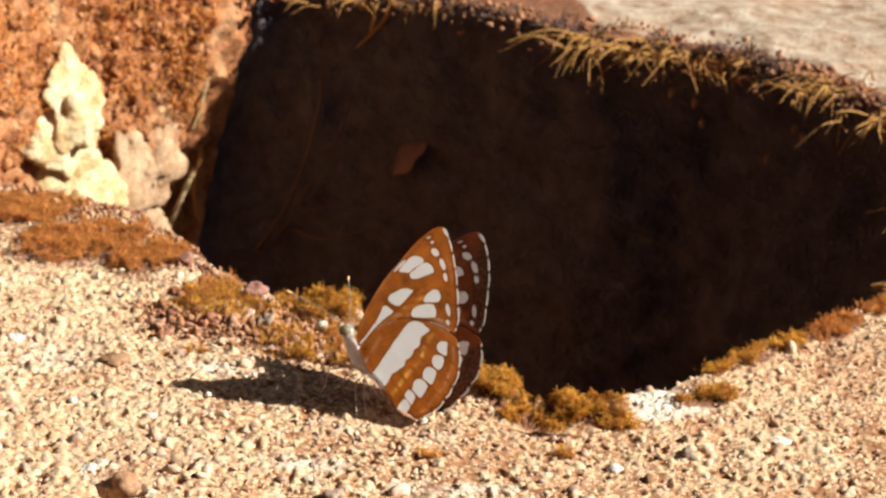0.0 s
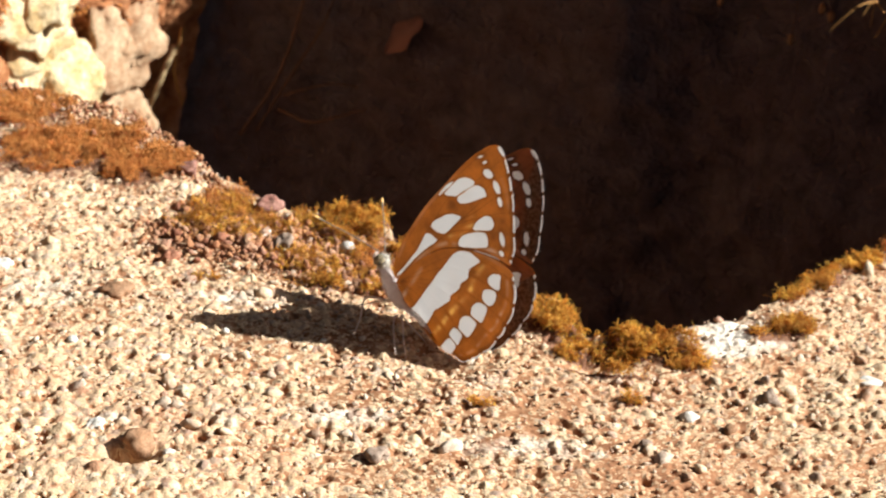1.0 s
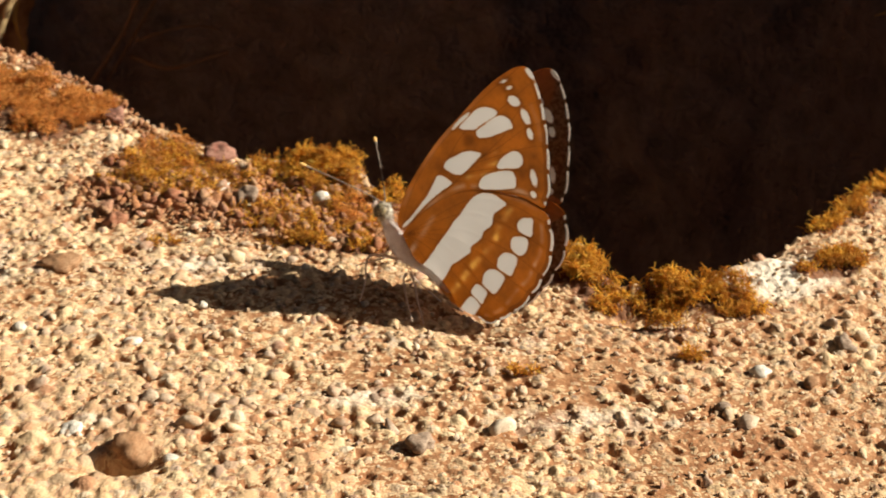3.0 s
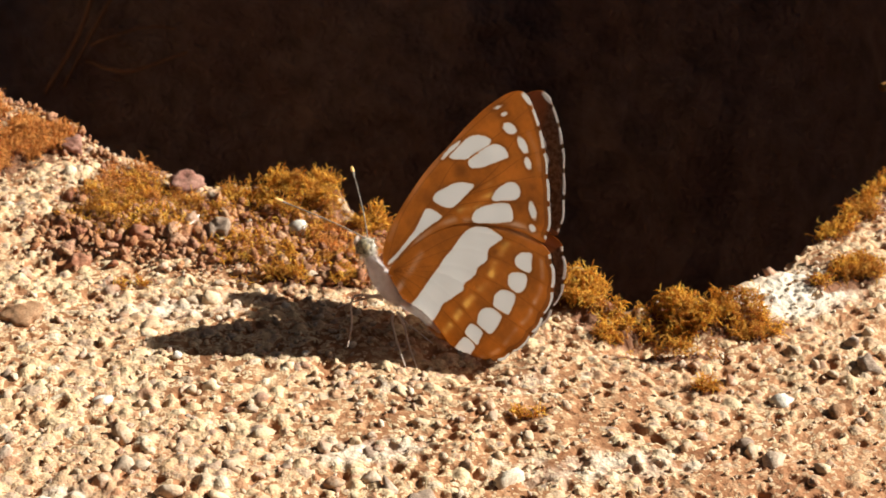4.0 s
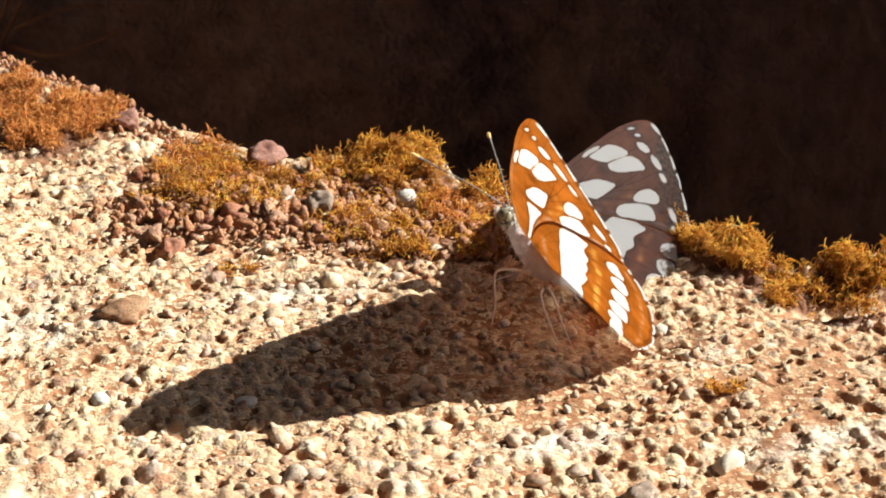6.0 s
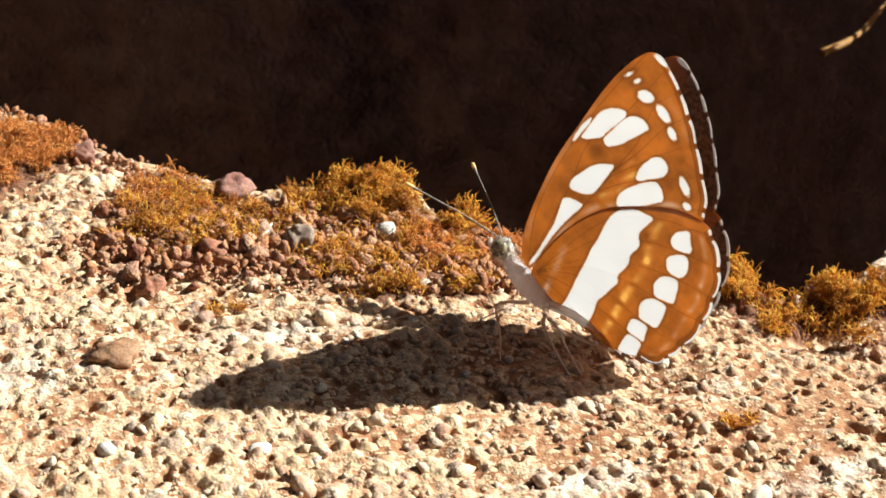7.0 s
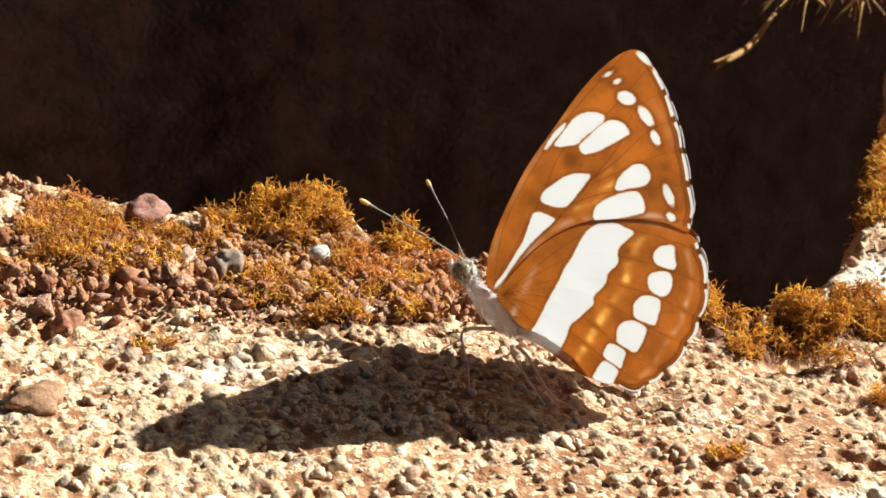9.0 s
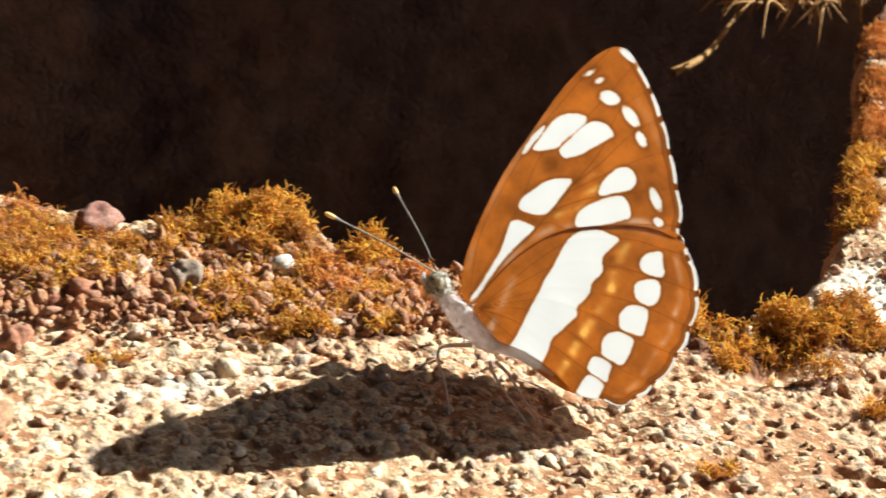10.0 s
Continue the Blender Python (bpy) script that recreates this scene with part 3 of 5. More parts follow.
    me = mesh_of("pit_wall", v.reshape(-1, 3), quads[~of_bank], SHADED_SOIL)
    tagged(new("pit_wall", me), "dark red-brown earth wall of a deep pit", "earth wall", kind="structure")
    me = mesh_of("earth_bank", v.reshape(-1, 3), quads[of_bank], LIT_EARTH)
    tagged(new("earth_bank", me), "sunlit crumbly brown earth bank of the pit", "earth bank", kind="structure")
    g = np.random.default_rng(77)
    at = v[1:95][:, lit & (rim[:, 0] < -80)].reshape(-1, 3)
    n = 5200
    pick = at[g.integers(0, len(at), n)] + (-0.6, 0.4, 0) + g.normal(0, 0.8, (n, 3))
    size = np.clip(np.exp(g.normal(-0.1, 0.5, n)), 0.35, 2.8)
    shapes = np.stack([pebble_shape(200 + k, 0.85, 0.7, GRAIN_V) for k in range(8)])
    pts = shapes[np.arange(n) % 8] * (1 + g.normal(0, 0.2, (n, 1, 3))) * size[:, None, None] + pick[:, None]
    f = (GRAIN_F[None] + (np.arange(n) * len(GRAIN_V))[:, None, None]).reshape(-1, 3)
    tagged(new("crumbs", mesh_of("crumbs", pts.reshape(-1, 3), f, CLOD)), "brown clods of earth on the sunlit bank", "soil crumbs", kind="stuff")
    high = at[at[:, 2] > -62]
    n = 8000
    base = high[g.integers(0, len(high), n)] + g.normal(0, 1.2, (n, 3))
    base = base[field(base[:, 0], base[:, 1], 9, 78, base[:, 2]) > -0.25]
    me = mesh_of("moss_carpet", *filaments(base, 2.8, 0.3, g, (0.5, -0.4, 0.5), 0.2), RUST)
    tagged(new("moss_carpet", me), "rusty brown moss on the sunlit earth bank", "moss", kind="stuff")
    edge = rim[(rim[:, 1] > 190) & (rim[:, 0] > -70)]
    pick = edge[g.integers(0, len(edge), 2400)] + np.abs(g.normal(0, 1, (2400, 1))) * (1.5, -3.5, -3.5) * np.array([g.choice((-1, 1), 2400), np.ones(2400), np.ones(2400)]).T + g.normal(0, 1, (2400, 3)) * (1.0, 8.0, 0.8) + (0, 11, 1.2)
    size = np.clip(np.exp(g.normal(-0.35, 0.45, 2400)), 0.3, 2.2)
    pts = shapes[np.arange(2400) % 8] * (1 + g.normal(0, 0.2, (2400, 1, 3))) * size[:, None, None] + pick[:, None]
    f = (GRAIN_F[None] + (np.arange(2400) * len(GRAIN_V))[:, None, None]).reshape(-1, 3)
    tagged(new("crumbs", mesh_of("crumbs", pts.reshape(-1, 3), f, DIRT)), "red-brown earth crumbling along the pit's far rim", "soil crumbs", kind="stuff")
    lip = rim[(rim[:, 1] > 215) & (rim[:, 0] > -66)]
    n = 3600
    base = lip[g.integers(0, len(lip), n)] + g.normal(0, 1, (n, 3)) * (3, 5, 1.4) + (0, 5, -0.5)
    base = base[field(base[:, 0], base[:, 1], 8, 79) > -0.15]
    me = mesh_of("moss_carpet", *filaments(base, 5.0, 0.3, g, (-0.2, -0.7, 0.1)), ROOT)
    tagged(new("moss_carpet", me), "rusty moss and rootlets along the pit's far rim", "moss", kind="stuff")
    return ob


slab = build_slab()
build_ground()


# ---- stones ----
def stone(x, y, size, label, material, sink=0.35, turn=0, seed=1, squash=0.75, z=None, name="stone", category="stone"):
    v = pebble_shape(seed, squash, 0.5 if size < 20 else 0.8, BALL_V if size < 3 else icosphere(4)[0]) * size / 2
    if size >= 3:
        v = v * (1 + 0.05 * field(v[:, 0], v[:, 1], size * 0.09, seed, v[:, 2]) + 0.16 * field(v[:, 0], v[:, 1], size * 0.25, seed + 5, v[:, 2]))[:, None]
    ob = new(name, mesh_of(name, v, BALL_F if size < 3 else icosphere(4)[1], material))
    base = float(slab_z(np.array(x), np.array(y))) if z is None else z
    ob.matrix_world = pose(x * MM, y * MM, (base + size / 2 * squash * (1 - 2 * sink)) * MM, 0, 0, turn)
    return tagged(ob, label, category, "stones on the slab")


PURPLE = stone_material("purple_stone", (0.27, 0.115, 0.08), (0.44, 0.24, 0.17))
GREY = stone_material("grey_stone", (0.25, 0.165, 0.11), (0.44, 0.33, 0.24))
WHITE = stone_material("white_stone", (0.66, 0.58, 0.46), (0.82, 0.76, 0.66))
RED = stone_material("red_stone", (0.32, 0.12, 0.06), (0.48, 0.24, 0.14))
BROWN = stone_material("brown_stone", (0.30, 0.15, 0.07), (0.44, 0.26, 0.14))
stone(-28, 40, 4.2, "dusky purple-red stone at the slab's broken edge", PURPLE, 0.2, 20, 3)
stone(-24, 25.5, 3.6, "grey rounded stone among red crumbs", GREY, 0.2, 60, 4, 0.9)
stone(-33.7, 26, 3.4, "dull red stone beside the moss", RED, 0.3, 10, 5)
stone(-41.9, 20.6, 3.0, "orange-red stone sunk into the slab", RED, 0.35, 40, 6)
stone(-13.5, 25.5, 2.2, "pale cream pebble in the moss", WHITE, 0.1, 0, 7, 0.95)
chip = tagged(new("stone_chip", mesh_of("stone_chip", pebble_shape(8, 0.5, 0.7, icosphere(3)[0]) * (1.5, 0.42, 0.5) + np.c_[0 * icosphere(3)[0][:, 0], 0.35 * icosphere(3)[0][:, 0] ** 2, 0 * icosphere(3)[0][:, 0]], icosphere(3)[1], WHITE)),
              "white bone-like splinter lying among red crumbs", "stone", "stones on the slab")
chip.matrix_world = pose(-27.9 * MM, 27.0 * MM, 0.9 * MM, 0, -22, 28)
stone(-19.8, 28.3, 1.3, "small pale pinkish chip in the moss", WHITE, 0.0, 80, 9, 0.6)
stone(-48.2, 8.6, 4.6, "flat brown stone flush with the slab", BROWN, 0.42, 15, 10, 0.5)
stone(-6.4, -32.7, 3.4, "flat grey pebble pressed into the concrete", GREY, 0.35, 5, 11, 0.5)
stone(-38.2, -33.5, 4.4, "brown stone sitting in a small hollow", BROWN, 0.3, 30, 12, 0.7)
stone(-33.7, -35.4, 1.9, "white quartz grain in the concrete", WHITE, 0.55, 0, 13, 0.35)
stone(-44.6, -29, 3.0, "white quartz grain in the concrete", WHITE, 0.55, 50, 14, 0.35)
stone(-52, -7, 2.6, "white quartz grain in the concrete", WHITE, 0.55, 70, 15, 0.35)
stone(-38.6, -10, 2.0, "white quartz grain in the concrete", WHITE, 0.55, 20, 16, 0.35)
stone(-68, 16, 3.6, "white quartz grain in the concrete", WHITE, 0.55, 20, 17, 0.35)
stone(-15.3, -4.2, 1.1, "tiny pale grain on the slab", WHITE, 0.15, 0, 18)
stone(-30.2, -2.6, 1.2, "tiny pale grain on the slab", WHITE, 0.15, 0, 19)
stone(38, -18.8, 2.6, "pale grain in the slab", WHITE, 0.62, 0, 20, 0.6)
stone(66, -7, 3.4, "flat white grain in the slab", WHITE, 0.55, 0, 21, 0.35)
stone(-43.2, 52, 3.4, "dark red stone among moss", PURPLE, 0.1, 0, 22)
stone(30.5, -27, 2.2, "grey pebble pressed into the concrete", GREY, 0.48, 0, 23)
stone(50, -14, 3.0, "grey pebble pressed into the concrete", GREY, 0.48, 30, 24)
stone(43, -22, 2.4, "brown pebble pressed into the concrete", BROWN, 0.48, 30, 25)
ROCKP = stone_material("pale_rock", (0.60, 0.37, 0.13), (0.84, 0.69, 0.42), 8)
ROCKT = stone_material("tan_rock", (0.34, 0.18, 0.085), (0.60, 0.41, 0.24), 5)


def bank_rock(x, y, z, wide, high, material, label, seed):
    """A rock sunk into the bank, its broken face turned to the pit."""
    v = pebble_shape(seed, 0.34, 0.7, icosphere(5)[0]) * (wide / 2, high / 2, wide / 2)
    v = v * (1 + 0.17 * field(v[:, 0], v[:, 1], 6, seed, v[:, 2]) + 0.07 * field(v[:, 0], v[:, 1], 2.2, seed + 5, v[:, 2]))[:, None]
    ob = new("rock", mesh_of("rock", v, icosphere(5)[1], material))
    n = Vector((0.8, -0.55, 0.25)).normalized()
    side = n.cross(Vector((0, 0, 1))).normalized()
    up = side.cross(n)
    ob.matrix_world = pose(x * MM, y * MM, z * MM) @ Matrix((side, -up, n)).transposed().to_4x4()
    return tagged(ob, label, "rock", "rocks in the bank")


for x, y, z, wide, high in ((-131, 288, -68, 28, 34), (-119, 291, -47, 17, 24), (-126, 287, -56, 20, 20), (-118, 298, -82, 22, 34), (-140, 280, -62, 24, 26), (-136, 281, -48, 16, 16)):
    bank_rock(x, y, z, wide * 1.2, high * 1.1, ROCKP, "cream and yellowish rock set in the sunlit bank", int(31 - x))
bank_rock(-101, 321, -78, 28, 40, ROCKT, "dull tan rock set in the sunlit bank", 35)
bank_rock(-104, 318, -102, 28, 36, ROCKT, "dull tan rock set in the sunlit bank", 36)


# ---- butterfly ----
# outlines and marks of one side's wings in millimetres: along the body, away from it
FORE = ((0.5, 0.7), (-0.9, 3.0), (-1.7, 5.5), (-2.3, 8.2), (-2.8, 11.2), (-3.05, 13.7), (-3.1, 16.0), (-3.15, 18.4), (-3.2, 21.4), (-3.0, 24.0), (-2.6, 26.0), (-2.1, 27.3), (-1.4, 28.1),
        (-0.3, 28.3), (1.4, 27.7), (3.1, 26.9), (4.7, 25.9), (6.1, 24.9), (7.4, 23.7), (8.8, 22.5), (10.4, 20.9), (11.7, 19.6), (12.3, 18.5), (12.6, 17.5), (11.4, 17.0), (9.8, 16.3), (8.0, 15.0), (6.2, 13.4), (4.5, 11.5),
        (3.3, 9.3), (2.5, 6.5), (2.1, 3.2), (1.9, 0.4))
HIND = ((2.2, 0.3), (1.9, 3.5), (2.2, 7.0), (3.1, 10.2), (4.3, 12.4), (6.1, 14.4), (7.9, 16.0), (9.6, 17.2), (11.3, 17.8), (12.6, 18.0), (13.9, 17.6), (15.4, 16.5), (16.8, 15.3), (17.7, 13.6),
        (18.4, 12.1), (18.9, 10.4), (19.2, 8.8), (19.3, 6.8), (19.1, 4.5), (18.4, 2.5), (16.4, 1.2), (14.5, 0.2), (12.7, -0.4), (10.1, -0.6), (7.5, -0.8), (5.1, -0.7), (3.4, -0.4))
COSTAL = ((-2.6, 15.0), (-2.8, 15.7), (-2.85, 16.8), (-2.75, 17.7), (-2.5, 18.5), (-2.3, 17.6), (-2.4, 16.4), (-2.4, 15.4))
APICAL_A = ((-2.2, 16.1), (-2.2, 17.2), (-2.2, 18.5), (-2.1, 19.6), (-1.6, 20.5), (-0.7, 21.2), (0.0, 21.4), (0.2, 20.8), (0.0, 19.8), (-0.3, 18.6), (-0.5, 17.5), (-1.2, 16.6), (-1.8, 16.1))
APICAL_B = ((-0.2, 17.5), (-0.1, 18.6), (0.1, 19.9), (0.35, 20.9), (0.8, 21.6), (1.6, 22.0), (2.4, 21.9), (2.8, 21.6), (2.5, 20.7), (2.0, 19.5), (1.6, 18.5), (1.0, 17.6), (0.5, 17.2))
CELL_SPOT = ((-0.2, 11.1), (-0.3, 11.8), (0.0, 12.9), (0.4, 14.2), (1.1, 15.2), (1.8, 15.8), (2.3, 16.0), (2.4, 15.0), (2.4, 13.9), (2.4, 12.9), (2.3, 12.1), (1.7, 11.4), (0.9, 11.0), (0.2, 10.8))
STREAK = ((1.6, 0.5), (1.4, 1.1), (1.4, 2.5), (1.2, 4.5), (1.0, 6.4), (0.5, 8.1), (0.2, 9.2), (0.5, 9.8), (1.2, 10.1), (2.1, 10.3), (2.2, 9.7), (2.0, 8.6), (1.8, 7.0), (1.7, 5.3), (1.75, 3.1), (1.8, 1.4))
DISC_A = ((4.8, 16.6), (4.5, 17.6), (4.6, 18.7), (4.9, 19.6), (5.5, 20.1), (6.3, 20.0), (6.8, 19.5), (6.9, 18.8), (6.5, 18.1), (5.8, 17.3), (5.3, 16.6))
DISC_B = ((4.9, 12.9), (4.5, 13.7), (4.6, 14.7), (5.1, 15.8), (5.8, 16.9), (6.5, 17.6), (7.2, 17.6), (7.9, 17.1), (8.3, 16.5), (7.9, 15.8), (7.1, 14.7), (6.2, 13.7), (5.5, 12.9))
FORE_SPOTS = (COSTAL, APICAL_A, APICAL_B, CELL_SPOT, STREAK, DISC_A, DISC_B)
# centre, half length, half width, turn in degrees
FORE_DOTS = ((0.6, 24.05, 0.9, 0.62, -68), (3.0, 23.9, 1.05, 0.5, -107), (4.9, 22.85, 0.72, 0.4, -117), (9.1, 19.25, 1.1, 0.42, -124), (10.5, 17.7, 0.48, 0.38, -95), (-1.0, 24.7, 0.42, 0.22, -30), (-2.1, 24.65, 0.5, 0.18, -24))
BAND = ((7.2, -0.8), (6.9, 0.7), (6.6, 2.2), (6.2, 3.8), (5.9, 5.5), (5.5, 7.1), (5.3, 8.7), (5.0, 10.0), (4.8, 11.4), (5.0, 12.6), (5.7, 13.6), (6.5, 14.2), (7.5, 14.5), (8.2, 14.6), (8.2, 13.6), (8.1, 12.6),
        (8.3, 12.0), (8.9, 11.4), (9.0, 10.6), (8.9, 9.8), (9.3, 8.9), (9.4, 8.0), (9.3, 7.0), (9.8, 6.3), (9.7, 5.1), (9.6, 3.9), (9.5, 3.0), (9.9, 1.9), (10.2, 0.7), (10.4, -0.3), (9.7, -0.6), (8.4, -0.7))
ROW_A = ((10.9, 14.2), (10.8, 14.8), (11.0, 15.4), (11.5, 16.0), (11.9, 16.1), (12.4, 15.5), (13.1, 14.9), (13.2, 14.3), (12.4, 13.8), (11.7, 13.6), (11.2, 13.8))
ROW_B = ((12.3, 11.6), (11.9, 12.2), (12.1, 12.9), (12.5, 13.4), (13.1, 13.8), (13.8, 13.5), (14.3, 12.6), (14.3, 11.7), (13.7, 11.3), (12.9, 11.2))
ROW_C = ((13.1, 8.4), (12.6, 9.2), (12.7, 10.2), (13.3, 10.8), (14.1, 11.1), (14.6, 10.7), (15.1, 9.7), (15.4, 8.8), (14.6, 8.35), (13.6, 8.05))
ROW_D = ((13.5, 5.3), (13.0, 6.1), (13.1, 7.1), (13.8, 7.8), (14.9, 8.05), (15.3, 7.6), (15.7, 6.5), (15.8, 5.4), (14.9, 5.05), (13.9, 4.9))
ROW_E = ((13.9, 2.8), (13.5, 3.4), (13.4, 4.2), (14.1, 4.65), (15.1, 4.7), (15.4, 4.1), (15.8, 3.1), (15.1, 2.95))
ROW_F = ((14.5, 0.3), (14.2, 1.1), (14.1, 2.4), (14.8, 2.75), (15.8, 2.7), (16.1, 1.8), (16.3, 1.1), (15.6, 0.6))
HIND_SPOTS = (BAND, ROW_A, ROW_B, ROW_C, ROW_D, ROW_E, ROW_F)
HIND_PALE = (((8.9, 14.8), (9.5, 12.6), (10.9, 9.5), (11.2, 6.1), (11.8, 3.0), (12.3, 0.0)),)
FORE_PALE = (((4.3, 14.2), (4.2, 15.6), (4.6, 16.9)), ((2.9, 16.5), (3.2, 17.6)), ((3.0, 12.4), (3.8, 13.4)))
# lilac marks along these lines, with whitish sheen painted into their colour
HIND_SHEEN = (((12.2, 17.1), (13.3, 16.3), (14.5, 15.3), (15.7, 13.9), (16.4, 12.1), (17.1, 10.5), (17.3, 8.4), (17.8, 6.0), (17.8, 4.1), (17.2, 2.6)), ((3.3, 5.2), (3.6, 3.6), (4.1, 2.0), (4.7, -0.5)),
              ((7.0, 15.0), (9.0, 16.5), (11.4, 17.5)), ((5.5, -0.6), (8.5, -0.5), (12, -0.2)))
# the second line paints the strip under the hindwing lighter against its shade
FORE_SHEEN = (((1.9, 0.6), (2.05, 4.0), (2.3, 7.0), (2.7, 9.4), (3.5, 11.2)), ((4.4, 12.2), (6.0, 14.1), (7.8, 15.7), (9.6, 17.0), (11.4, 17.5)), ((-0.5, 3.0), (-2.1, 8.5), (-2.8, 14.5), (-2.9, 21)), ((2.6, 25.4), (4.6, 24.6), (6.4, 23.4)))
ROOT_F, ROOT_H = (1.3, 0.8), (2.6, 0.6)
FORE_VEINS = ((ROOT_F, (-1.2, 6.0), (-2.3, 12.0), (-2.6, 20.0), (-1.9, 27.4)), (ROOT_F, (0.0, 10.5), (-1.2, 16.0), (-0.1, 20.5), (0.6, 27.9)), (ROOT_F, (2.3, 10.5), (2.6, 15.8), (2.7, 20.0), (1.9, 23.8), (3.0, 26.9)),
              ((2.6, 15.8), (3.4, 19.0), (4.0, 22.8), (5.2, 25.5)), ((2.5, 14.5), (3.9, 17.5), (5.9, 21.4), (7.5, 23.5)), ((2.4, 12.5), (4.4, 15.6), (6.9, 18.2), (9.9, 21.3)), (ROOT_F, (2.3, 10.4), (4.6, 12.2), (8.9, 16.1), (12.2, 18.6)))
HIND_VEINS = ((ROOT_H, (4.6, 10.6), (8.5, 14.9), (11.3, 16.3), (13.9, 17.5)), (ROOT_H, (5.5, 9.0), (9.3, 12.2), (13.0, 13.95), (16.6, 15.4)), (ROOT_H, (6.5, 7.0), (10.2, 9.4), (14.0, 11.2), (18.3, 12.4)),
              (ROOT_H, (6.5, 5.4), (10.5, 7.2), (15.0, 8.2), (19.0, 9.6)), (ROOT_H, (6.0, 3.6), (10.5, 4.6), (15.2, 4.85), (19.2, 6.0)), (ROOT_H, (6.0, 2.0), (10.5, 2.5), (15.5, 2.85), (18.8, 3.6)), (ROOT_H, (6.0, 0.6), (10.0, 0.4), (14.0, 0.3), (16.6, 1.3)))
# where the scales darken between the spots: centre, reach
FORE_SMUDGE = ((2.6, 16.3, 0.8), (0.6, 10.5, 1.0), (1.6, 10.6, 0.9), (-0.5, 10.6, 0.9), (2.7, 12.5, 0.7), (0.0, 16.0, 0.8), (7.9, 18.4, 0.6), (7.2, 21.3, 0.5), (1.6, 0.9, 0.5))
HIND_SMUDGE = ((8.7, 14.3, 0.5), (8.8, 12.7, 0.4), (5.3, 9.6, 0.5), (2.8, 0.9, 0.6), (18.2, 2.4, 0.5))


def inside(points, poly):
    """Distance into a polygon, negative outside."""
    a, b = poly, np.roll(poly, -1, 0)
    ab = b - a
    far, odd = np.full(len(points), 1e9), np.zeros(len(points), bool)
    for p, q, e in zip(a, b, ab):
        w = points - p
        t = np.clip((w @ e) / (e @ e + 1e-12), 0, 1)
        far = np.minimum(far, np.linalg.norm(w - t[:, None] * e, axis=1))
        cross = (p[1] > points[:, 1]) != (q[1] > points[:, 1])
        odd ^= cross & (points[:, 0] < (q[0] - p[0]) * (points[:, 1] - p[1]) / (q[1] - p[1] + 1e-12) + p[0])
    return np.where(odd, far, -far)


def from_line(points, line):
    far = np.full(len(points), 1e9)
    for p, q in zip(line[:-1], line[1:]):
        e, w = q - p, points - p
        t = np.clip((w @ e) / (e @ e + 1e-12), 0, 1)
        far = np.minimum(far, np.linalg.norm(w - t[:, None] * e, axis=1))
    return far


WING_CACHE = {}


